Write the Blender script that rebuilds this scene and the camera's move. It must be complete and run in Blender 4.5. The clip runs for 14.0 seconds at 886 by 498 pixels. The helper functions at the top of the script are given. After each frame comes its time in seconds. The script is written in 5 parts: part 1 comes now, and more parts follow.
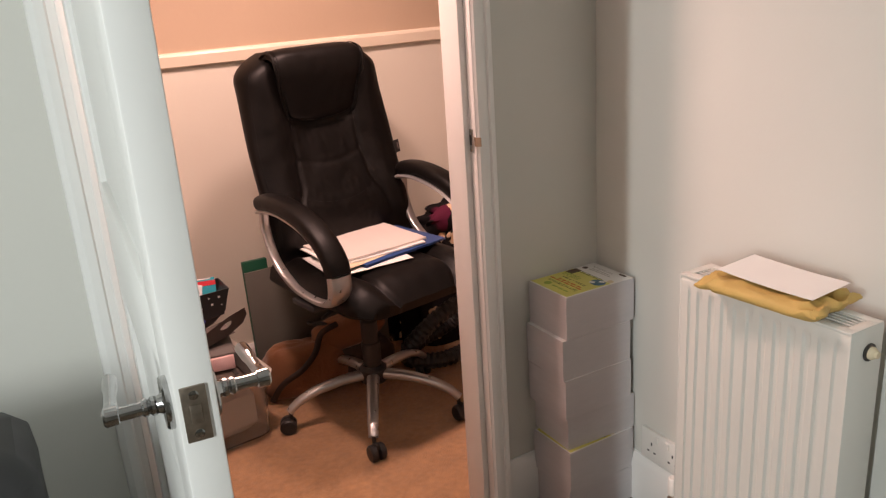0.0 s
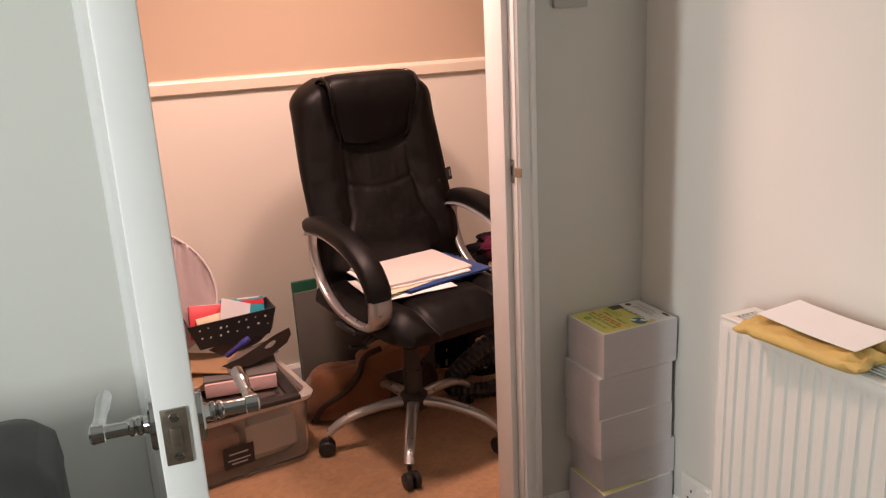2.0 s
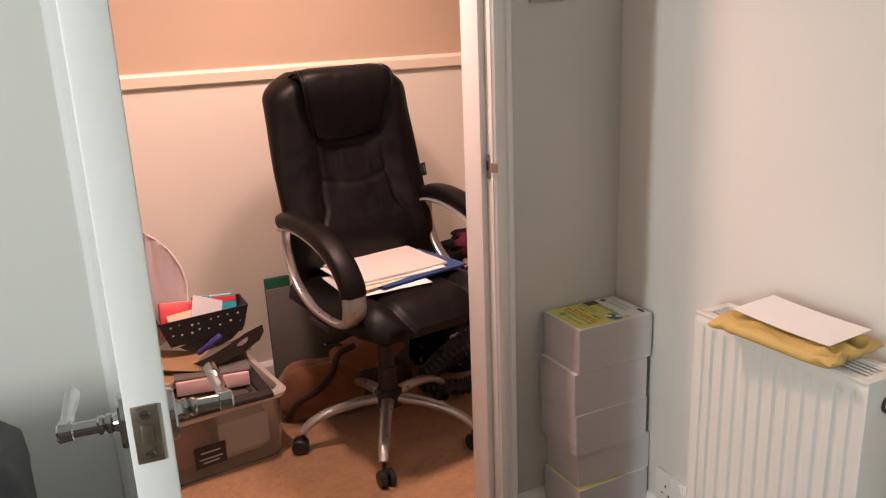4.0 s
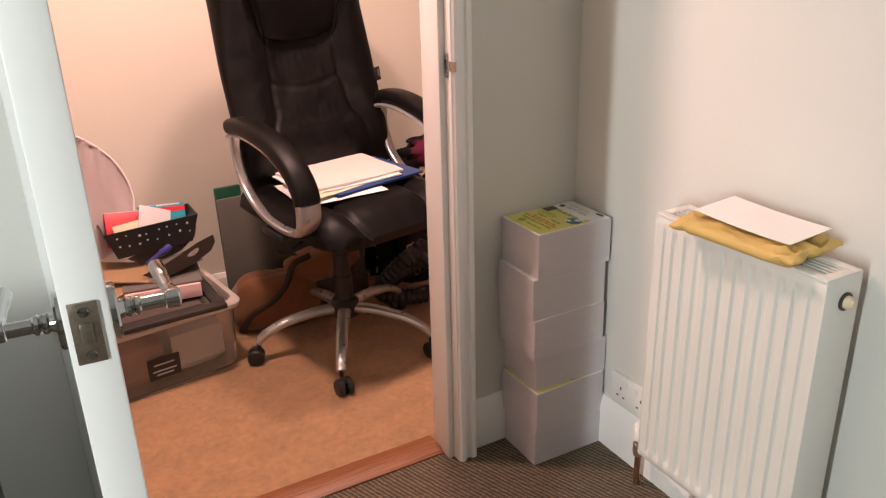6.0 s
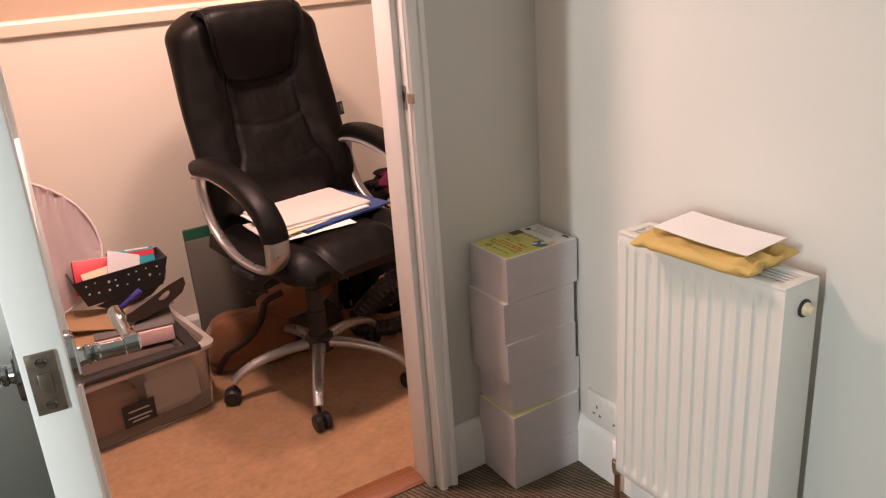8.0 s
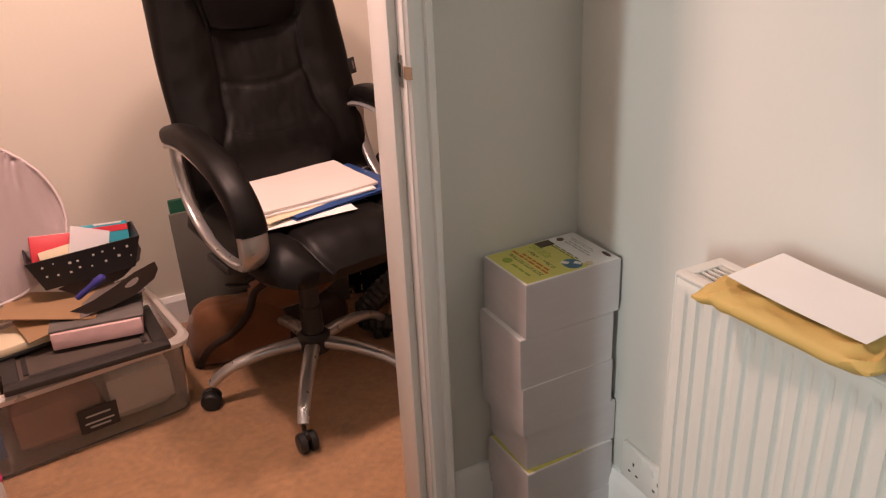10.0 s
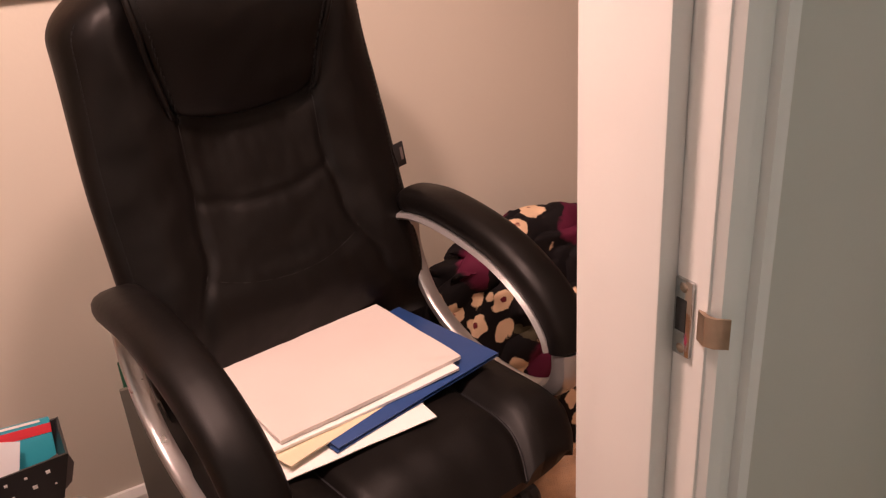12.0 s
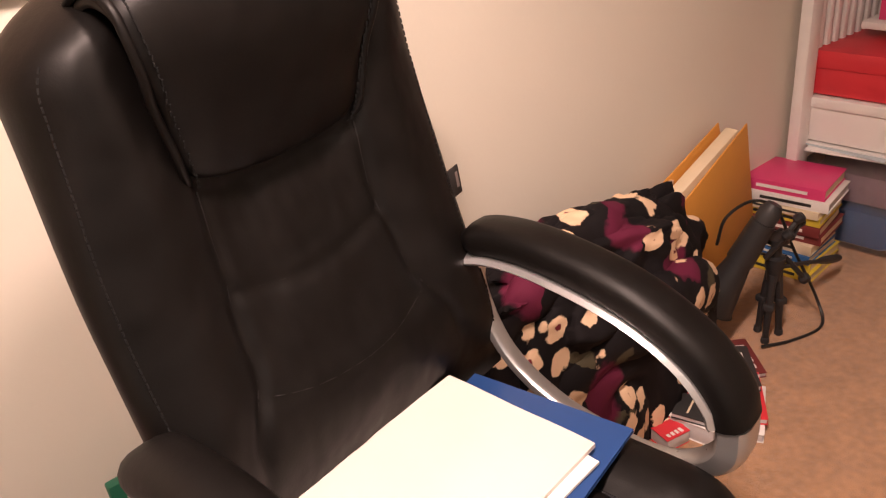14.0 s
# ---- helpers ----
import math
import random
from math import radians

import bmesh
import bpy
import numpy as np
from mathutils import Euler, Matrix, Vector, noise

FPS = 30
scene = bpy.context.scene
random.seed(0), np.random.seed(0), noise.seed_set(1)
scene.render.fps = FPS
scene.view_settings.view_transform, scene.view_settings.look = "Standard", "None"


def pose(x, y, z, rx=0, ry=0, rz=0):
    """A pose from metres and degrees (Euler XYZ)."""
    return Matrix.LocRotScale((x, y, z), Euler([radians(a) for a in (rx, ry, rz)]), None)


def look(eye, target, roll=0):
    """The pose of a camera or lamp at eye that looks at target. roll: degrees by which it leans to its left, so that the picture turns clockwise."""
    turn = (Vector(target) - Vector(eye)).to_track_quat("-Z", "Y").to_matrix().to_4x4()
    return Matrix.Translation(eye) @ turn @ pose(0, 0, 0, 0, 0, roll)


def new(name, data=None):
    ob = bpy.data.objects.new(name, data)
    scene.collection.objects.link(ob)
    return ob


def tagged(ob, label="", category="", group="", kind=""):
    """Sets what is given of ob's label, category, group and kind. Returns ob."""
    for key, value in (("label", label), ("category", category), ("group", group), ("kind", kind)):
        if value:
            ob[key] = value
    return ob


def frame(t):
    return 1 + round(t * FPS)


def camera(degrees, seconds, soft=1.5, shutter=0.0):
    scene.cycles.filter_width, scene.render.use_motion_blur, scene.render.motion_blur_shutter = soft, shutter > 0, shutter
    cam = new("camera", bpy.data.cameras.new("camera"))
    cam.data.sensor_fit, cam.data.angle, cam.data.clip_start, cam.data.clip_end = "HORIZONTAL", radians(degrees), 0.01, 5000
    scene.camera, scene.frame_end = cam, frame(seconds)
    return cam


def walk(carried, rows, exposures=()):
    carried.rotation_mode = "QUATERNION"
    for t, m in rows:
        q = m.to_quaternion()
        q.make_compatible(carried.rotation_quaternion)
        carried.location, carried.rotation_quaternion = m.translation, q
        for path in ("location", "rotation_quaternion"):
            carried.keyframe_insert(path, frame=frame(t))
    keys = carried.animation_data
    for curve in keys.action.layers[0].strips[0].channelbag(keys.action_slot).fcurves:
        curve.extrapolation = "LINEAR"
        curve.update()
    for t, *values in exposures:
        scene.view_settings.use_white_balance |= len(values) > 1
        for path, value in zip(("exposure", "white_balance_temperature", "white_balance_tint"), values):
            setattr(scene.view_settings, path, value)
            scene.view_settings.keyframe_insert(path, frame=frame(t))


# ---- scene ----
cam = camera(57.0, 14.0, soft=1.25)
PATH = [
    (0, (-0.426, 0.212, 1.354), (0.486, 1.876, 0.722), -3.9),
    (0.5, (-0.383, 0.198, 1.355), (0.388, 1.955, 0.79), -2.3),
    (1, (-0.36, 0.195, 1.349), (0.396, 1.968, 0.813), -1.6),
    (1.5, (-0.354, 0.195, 1.35), (0.411, 1.959, 0.799), -2.6),
    (2, (-0.355, 0.192, 1.353), (0.419, 1.949, 0.791), -2.9),
    (2.5, (-0.362, 0.192, 1.352), (0.432, 1.939, 0.789), -2.7),
    (4.8, (-0.353, 0.21, 1.341), (0.482, 1.929, 0.751), -2.2),
    (5, (-0.356, 0.207, 1.339), (0.472, 1.921, 0.728), -2.1),
    (5.5, (-0.35, 0.222, 1.318), (0.474, 1.9, 0.607), -1.7),
    (6, (-0.346, 0.241, 1.307), (0.547, 1.857, 0.539), -1.6),
    (6.5, (-0.349, 0.237, 1.315), (0.585, 1.838, 0.565), -2.7),
    (7, (-0.343, 0.234, 1.318), (0.602, 1.836, 0.583), -3.0),
    (7.5, (-0.345, 0.224, 1.322), (0.59, 1.843, 0.612), -3.3),
    (8, (-0.334, 0.218, 1.313), (0.622, 1.827, 0.606), -4.1),
    (8.2, (-0.322, 0.207, 1.313), (0.657, 1.798, 0.599), -4.5),
    (10.3, (0.03, 0.681, 1.281), (0.749, 2.343, 0.433), -2.3),
    (10.5, (0.069, 0.778, 1.277), (0.679, 2.485, 0.43), -2.1),
    (11, (0.146, 0.996, 1.272), (0.708, 2.719, 0.426), -1.0),
    (11.5, (0.176, 1.257, 1.27), (0.946, 2.903, 0.436), -1.8),
    (12, (0.175, 1.437, 1.255), (1.045, 3.042, 0.438), -3.9),
    (12.5, (0.188, 1.588, 1.280), (0.871, 3.285, 0.471), -8.2),
    (13, (0.159, 1.715, 1.265), (0.879, 3.409, 0.481), -7.8),
    (13.5, (0.131, 1.832, 1.272), (1.1, 3.384, 0.465), -6.6),
    (14, (0.129, 1.886, 1.276), (1.193, 3.292, 0.332), -6.4),
]
walk(cam, [(t, look(eye, target, roll)) for t, eye, target, roll in PATH],
     [(0.0, -0.50, 6420, 11), (0.5, -0.48, 6420, 11), (2.5, -0.44, 6420, 11), (5.0, -0.45, 6400, 11), (5.5, -0.45, 6400, 11), (6.0, -0.18, 6400, 11), (7.5, -0.28, 6400, 11), (8.0, -0.30, 6400, 11),
      (10.5, -0.46, 6420, 10), (11.0, -0.34, 6400, 10), (11.5, -0.48, 6420, 10), (12.0, -0.56, 6420, 10), (12.5, -0.58, 6450, 9), (13.0, -0.22, 6430, 8), (13.5, 0.00, 6300, 4), (14.0, 0.19, 5870, -3)])

# ---- world, daylight and the lamps of the far room ----
world = bpy.data.worlds.new("daylight")
scene.world = world
world.use_nodes = True
wn = world.node_tree.nodes
sky = wn.new("ShaderNodeTexSky")
sky.sky_type, sky.sun_disc = "NISHITA", False
sky.sun_elevation, sky.sun_rotation = radians(35), radians(250)
wn["Background"].inputs["Strength"].default_value = 0.08
world.node_tree.links.new(sky.outputs[0], wn["Background"].inputs["Color"])


def lamp(name, kind, m, watts, color, size):
    data = bpy.data.lights.new(name, kind)
    data.energy, data.color = watts, color
    if kind == "AREA":
        data.shape, data.size, data.size_y = "RECTANGLE", size[0], size[1]
    else:
        data.shadow_soft_size, data.spot_size, data.spot_blend = size, radians(146), 0.9
    ob = new(name, data)
    ob.matrix_world = m
    return ob


# daylight through the window of the white room, and the two bulbs of the ceiling bar in the far room
lamp("window_daylight", "AREA", look((-2.36, -0.46, 1.5), (0.9, 1.0, 0.9)), 78, (0.94, 0.985, 0.955), (0.04, 1.2))
lamp("bulb_light", "SPOT", pose(0.0, 2.075, 2.15), 148, (1.0, 0.63, 0.53), 0.09)
lamp("bulb_light", "SPOT", pose(0.60, 2.225, 2.15), 104, (1.0, 0.63, 0.53), 0.09)


# ---- materials ----
def mat(name, col, rough=0.5, metal=0.0, var=0.08, scale=9.0, bump=0.15, fine=160.0, depth=0.001, stain=0.06,
        glass=0.0, alpha=1.0, stretch=(1, 1, 1), coat=0.0, sheen=0.0, ior=1.45):
    m = bpy.data.materials.new(name)
    m.use_nodes = True
    n, l = m.node_tree.nodes, m.node_tree.links
    b = n["Principled BSDF"]
    tc = n.new("ShaderNodeTexCoord")
    mp = n.new("ShaderNodeMapping")
    mp.inputs["Scale"].default_value = stretch
    l.new(tc.outputs["Object"], mp.inputs["Vector"])
    a = n.new("ShaderNodeTexNoise")
    a.inputs["Scale"].default_value, a.inputs["Detail"].default_value = scale, 6
    c = n.new("ShaderNodeTexNoise")
    c.inputs["Scale"].default_value, c.inputs["Detail"].default_value = scale / 5, 3
    e = n.new("ShaderNodeTexNoise")
    e.inputs["Scale"].default_value, e.inputs["Detail"].default_value = fine, 3
    for t in (a, c, e):
        l.new(mp.outputs[0], t.inputs["Vector"])
    info = n.new("ShaderNodeObjectInfo")
    total = n.new("ShaderNodeMath")
    total.operation = "MULTIPLY_ADD"
    total.inputs[1].default_value, total.inputs[2].default_value = 2 * var, 1 - var
    l.new(a.outputs["Fac"], total.inputs[0])
    two = n.new("ShaderNodeMath")
    two.operation = "MULTIPLY_ADD"
    two.inputs[1].default_value, two.inputs[2].default_value = 2 * stain, -stain
    l.new(c.outputs["Fac"], two.inputs[0])
    add = n.new("ShaderNodeMath")
    l.new(total.outputs[0], add.inputs[0])
    l.new(two.outputs[0], add.inputs[1])
    mul = n.new("ShaderNodeVectorMath")
    mul.operation = "SCALE"
    mul.inputs[0].default_value = col
    l.new(add.outputs[0], mul.inputs["Scale"])
    l.new(mul.outputs[0], b.inputs["Base Color"])
    ro = n.new("ShaderNodeMath")
    ro.operation = "MULTIPLY_ADD"
    ro.inputs[1].default_value, ro.inputs[2].default_value = 0.16, max(0.02, rough - 0.08)
    l.new(a.outputs["Fac"], ro.inputs[0])
    l.new(ro.outputs[0], b.inputs["Roughness"])
    bp = n.new("ShaderNodeBump")
    bp.inputs["Strength"].default_value, bp.inputs["Distance"].default_value = bump, depth
    l.new(e.outputs["Fac"], bp.inputs["Height"])
    l.new(bp.outputs[0], b.inputs["Normal"])
    b.inputs["Metallic"].default_value, b.inputs["IOR"].default_value = metal, ior
    b.inputs["Transmission Weight"].default_value, b.inputs["Alpha"].default_value = glass, alpha
    b.inputs["Coat Weight"].default_value, b.inputs["Sheen Weight"].default_value = coat, sheen
    return m


def bump_from(m, kind, scale, depth, strength=0.6, stretch=(1, 1, 1), distort=0.0, direction="X", tint=0.0):
    """A second, patterned relief for a material of mat(): bands or cells, with an optional darkening of its hollows."""
    n, l = m.node_tree.nodes, m.node_tree.links
    b = n["Principled BSDF"]
    tc = n.new("ShaderNodeTexCoord")
    mp = n.new("ShaderNodeMapping")
    mp.inputs["Scale"].default_value = stretch
    l.new(tc.outputs["Object"], mp.inputs["Vector"])
    if kind == "bands":
        t = n.new("ShaderNodeTexWave")
        t.bands_direction = direction
        t.inputs["Scale"].default_value, t.inputs["Distortion"].default_value = scale, distort
        t.inputs["Detail"].default_value, t.inputs["Detail Scale"].default_value = 3, 2
        out = t.outputs["Fac"]
    else:
        t = n.new("ShaderNodeTexVoronoi")
        t.inputs["Scale"].default_value = scale
        out = t.outputs["Distance"]
    l.new(mp.outputs[0], t.inputs["Vector"])
    bp = n.new("ShaderNodeBump")
    bp.inputs["Strength"].default_value, bp.inputs["Distance"].default_value = strength, depth
    l.new(out, bp.inputs["Height"])
    old = b.inputs["Normal"].links[0].from_node
    l.new(old.outputs[0], bp.inputs["Normal"])
    l.new(bp.outputs[0], b.inputs["Normal"])
    if tint:
        src = b.inputs["Base Color"].links[0].from_socket
        k = n.new("ShaderNodeMath")
        k.operation = "MULTIPLY_ADD"
        k.inputs[1].default_value, k.inputs[2].default_value = tint, 1 - tint
        l.new(out, k.inputs[0])
        s = n.new("ShaderNodeVectorMath")
        s.operation = "SCALE"
        l.new(src, s.inputs[0])
        l.new(k.outputs[0], s.inputs["Scale"])
        l.new(s.outputs[0], b.inputs["Base Color"])
    return m


WALL = mat("wall_paint", (0.67, 0.665, 0.62), 0.62, var=0.02, scale=5, bump=0.25, fine=90, depth=0.0012, stain=0.03)
WALL_FAR = mat("far_wall_paint", (0.72, 0.68, 0.585), 0.6, var=0.02, scale=5, bump=0.25, fine=90, depth=0.0012, stain=0.03)
GLOSS = mat("gloss_white_paint", (0.85, 0.85, 0.83), 0.32, var=0.02, scale=14, bump=0.25, fine=45, depth=0.001, stain=0.03)
UPPER = mat("peach_wall_paint", (0.53, 0.405, 0.29), 0.6, var=0.02, scale=5, bump=0.25, fine=90, depth=0.0012, stain=0.04)
# unseen south and west walls: colour darkened to lower the room's bounced light
LOW_BOUNCE = mat("low_bounce_wall", (0.24, 0.225, 0.195), 0.7, var=0.03, scale=5, bump=0.25, fine=90, depth=0.0012, stain=0.05)
CREAMGLOSS = mat("cream_gloss_paint", (0.80, 0.71, 0.57), 0.34, var=0.03, scale=14, bump=0.25, fine=45, depth=0.001, stain=0.04)
CEIL = mat("ceiling_paint", (0.62, 0.61, 0.59), 0.8, var=0.02)
CARPET = mat("beige_carpet", (0.41, 0.222, 0.100), 0.95, var=0.42, scale=60, bump=1.0, fine=380, depth=0.005, stain=0.26, sheen=0.3)
CORD = bump_from(bump_from(mat("brown_cord_carpet", (0.31, 0.235, 0.16), 0.95, var=0.55, scale=150, bump=0.9, fine=300, depth=0.003, stain=0.15),
                           "bands", 54, 0.004, 0.9, distort=2.5, direction="DIAGONAL", stretch=(1, 0.35, 0), tint=0.7), "bands", 52, 0.003, 0.7, distort=3.5, direction="Y", tint=0.5)
WOOD = bump_from(mat("threshold_wood", (0.27, 0.105, 0.045), 0.38, var=0.3, scale=18, stretch=(1, 9, 9), bump=0.2, stain=0.15),
                 "bands", 6, 0.0006, 0.4, stretch=(0.3, 6, 6), distort=6, direction="Y", tint=0.35)
LEATHER = bump_from(mat("black_leather", (0.0042, 0.0035, 0.0031), 0.46, var=0.25, scale=20, bump=0.32, fine=34, depth=0.0022, stain=0.12),
                    "cells", 420, 0.0005, 0.12)
LEATHER.node_tree.nodes["Principled BSDF"].inputs["Specular IOR Level"].default_value = 0.24
THREAD = mat("dark_thread", (0.0014, 0.0013, 0.0013), 0.9, var=0.1)
STITCH = mat("black_stitching", (0.012, 0.011, 0.011), 0.5, var=0.2, bump=0.6, fine=500)
PIPING = mat("grey_piping", (0.014, 0.014, 0.016), 0.45, var=0.2, bump=0.5, fine=400)
SILVER = mat("silver_painted_plastic", (0.52, 0.52, 0.52), 0.3, metal=0.75, var=0.06, scale=40, bump=0.1, fine=300)
BLACK = mat("black_plastic", (0.02, 0.02, 0.021), 0.42, var=0.15, scale=30, bump=0.25, fine=350)
DARKGREY = mat("dark_grey_plastic", (0.026, 0.026, 0.027), 0.5, var=0.12, scale=20, bump=0.2, fine=260)
CHROME = mat("chrome", (0.48, 0.48, 0.48), 0.09, metal=1.0, var=0.04, scale=60, bump=0.04, fine=200)
BRONZE = mat("worn_bronze_plate", (0.30, 0.25, 0.20), 0.38, metal=0.85, var=0.4, scale=130, bump=0.4, fine=240, stain=0.3)
BRASS = mat("worn_brass", (0.45, 0.33, 0.24), 0.35, metal=0.8, var=0.2, scale=120, bump=0.3)
COPPER = mat("old_copper_pipe", (0.25, 0.13, 0.08), 0.45, metal=0.8, var=0.3, scale=60, bump=0.3)
RADIATOR = mat("radiator_enamel", (0.66, 0.655, 0.61), 0.34, var=0.02, scale=9, bump=0.06, fine=120, stain=0.03)
# near-black colour for the shade inside holes and between grille bars
SLOT_SHADE = mat("slot_shade", (0.03, 0.03, 0.03), 0.8)
SOCKET = mat("white_socket_plastic", (0.80, 0.79, 0.75), 0.35, var=0.02, bump=0.05)
GREYPLASTIC = mat("grey_switch_plastic", (0.45, 0.44, 0.42), 0.4, var=0.03, bump=0.05)
PAPER = mat("white_paper", (0.80, 0.79, 0.77), 0.6, var=0.03, scale=12, bump=0.12, fine=60, depth=0.0006)
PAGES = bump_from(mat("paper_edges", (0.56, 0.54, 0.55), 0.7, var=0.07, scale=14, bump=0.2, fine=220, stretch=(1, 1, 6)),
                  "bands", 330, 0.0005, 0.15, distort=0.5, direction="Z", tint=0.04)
PINKPAGES = bump_from(mat("pink_paper_edges", (0.78, 0.52, 0.52), 0.7, var=0.05, scale=10, bump=0.2, fine=220),
                      "bands", 300, 0.0008, 0.5, distort=0.5, direction="Z", tint=0.1)
YELLOW = mat("yellow_print", (0.66, 0.63, 0.17), 0.45, var=0.16, scale=14, bump=0.05)
GREENINK = mat("green_ink", (0.30, 0.40, 0.06), 0.5, var=0.2, scale=90)
INK = mat("dark_ink", (0.03, 0.03, 0.03), 0.55, var=0.1)
OLIVEINK = mat("olive_ink", (0.12, 0.14, 0.03), 0.55, var=0.1)
REDINK = mat("orange_red_ink", (0.55, 0.16, 0.03), 0.5, var=0.1)
BLUEINK = mat("blue_picture_ink", (0.07, 0.16, 0.24), 0.45, var=0.6, scale=60)
BROWNINK = mat("brown_picture_ink", (0.09, 0.055, 0.04), 0.5, var=0.5, scale=50)
JIFFY = mat("padded_envelope_paper", (0.56, 0.38, 0.12), 0.62, var=0.1, scale=16, bump=0.7, fine=36, depth=0.004, stain=0.14)
MANILA = mat("pinkish_white_envelope", (0.66, 0.60, 0.56), 0.5, var=0.06, scale=7, bump=0.2, fine=24, depth=0.0012, stain=0.05)
CREAM = mat("cream_card", (0.70, 0.60, 0.42), 0.6, var=0.08, scale=14, bump=0.1)
KRAFT = mat("brown_kraft_paper", (0.34, 0.21, 0.11), 0.7, var=0.14, scale=16, bump=0.5, fine=40, depth=0.002)
NAVY = mat("blue_card_folder", (0.022, 0.06, 0.20), 0.42, var=0.1, scale=20, bump=0.1)
RED = mat("red_card", (0.58, 0.035, 0.05), 0.4, var=0.08, scale=16)
PINK = mat("pink_card", (0.62, 0.05, 0.18), 0.4, var=0.08, scale=16)
TEAL = mat("teal_card", (0.03, 0.30, 0.38), 0.4, var=0.08, scale=16)
GREEN = mat("dark_green_card", (0.015, 0.10, 0.055), 0.5, var=0.1)
ORANGE = mat("orange_card", (0.62, 0.29, 0.05), 0.6, var=0.1, scale=12, bump=0.2, fine=60)
YELLOWC = mat("yellow_card", (0.66, 0.52, 0.05), 0.5, var=0.1, scale=12)
MAROON = mat("maroon_card", (0.16, 0.03, 0.03), 0.45, var=0.15, scale=16)
BLUEC = mat("blue_plastic", (0.05, 0.16, 0.42), 0.35, var=0.1, scale=16)
PALEBLUE = mat("pale_blue_plastic", (0.50, 0.58, 0.62), 0.35, var=0.05, scale=12)
VIOLET = mat("violet_plastic", (0.05, 0.045, 0.25), 0.35, var=0.1)
MAUVE = mat("mauve_cloth", (0.38, 0.26, 0.36), 0.8, var=0.3, scale=20)
BOARD = mat("grey_green_board", (0.14, 0.135, 0.115), 0.55, var=0.18, scale=7, bump=0.2, stain=0.2)
SUEDE = mat("brown_suede", (0.18, 0.07, 0.024), 0.75, var=0.25, scale=11, bump=0.5, fine=90, depth=0.003, stain=0.25, sheen=0.3)
STRAP = mat("dark_brown_leather", (0.03, 0.017, 0.012), 0.5, var=0.2, scale=14, bump=0.4)
GREYFELT = bump_from(mat("grey_woven_pad", (0.14, 0.125, 0.115), 0.75, var=0.2, scale=40, bump=0.4), "cells", 260, 0.001, 0.4)
FRAMEBLACK = mat("dark_picture_frame", (0.03, 0.026, 0.024), 0.5, var=0.15, scale=20, bump=0.2)
BACKING = mat("brown_backing_board", (0.085, 0.066, 0.055), 0.6, var=0.15, scale=14)
TAUPE = mat("taupe_card", (0.17, 0.14, 0.13), 0.55, var=0.1)
FABRIC = mat("white_reflector_cloth", (0.64, 0.55, 0.56), 0.55, var=0.04, scale=9, bump=0.7, fine=10, depth=0.006, stretch=(1.5, 1, 0.5), stain=0.05, sheen=0.2)
WHITEBOX = mat("white_card", (0.78, 0.76, 0.73), 0.45, var=0.03, scale=10)
CLEAR = mat("clear_plastic_box", (0.93, 0.90, 0.87), 0.14, glass=0.92, var=0.04, scale=10, bump=0.2, fine=30, ior=1.3)
FROST = mat("frosted_plastic_rim", (0.86, 0.80, 0.74), 0.30, glass=0.35, var=0.04, scale=10, bump=0.2, fine=30, ior=1.35)
SLEEVE = mat("clear_plastic_sleeve", (0.86, 0.86, 0.88), 0.25, glass=0.35, var=0.03, bump=0.3, fine=20, ior=1.2)
PLUM = mat("dull_pink_things", (0.40, 0.20, 0.14), 0.7, var=0.35, scale=14)
WIRE = mat("black_wire", (0.012, 0.012, 0.012), 0.45, var=0.1)
GLASS = mat("window_glass", (1, 1, 1), 0.03, glass=1.0, var=0.0, bump=0.0, stain=0.0)
BULB = bpy.data.materials.new("lit_bulb")
BULB.use_nodes = True
BULB.node_tree.nodes["Principled BSDF"].inputs["Emission Color"].default_value = (1, 0.62, 0.36, 1)
BULB.node_tree.nodes["Principled BSDF"].inputs["Emission Strength"].default_value = 6


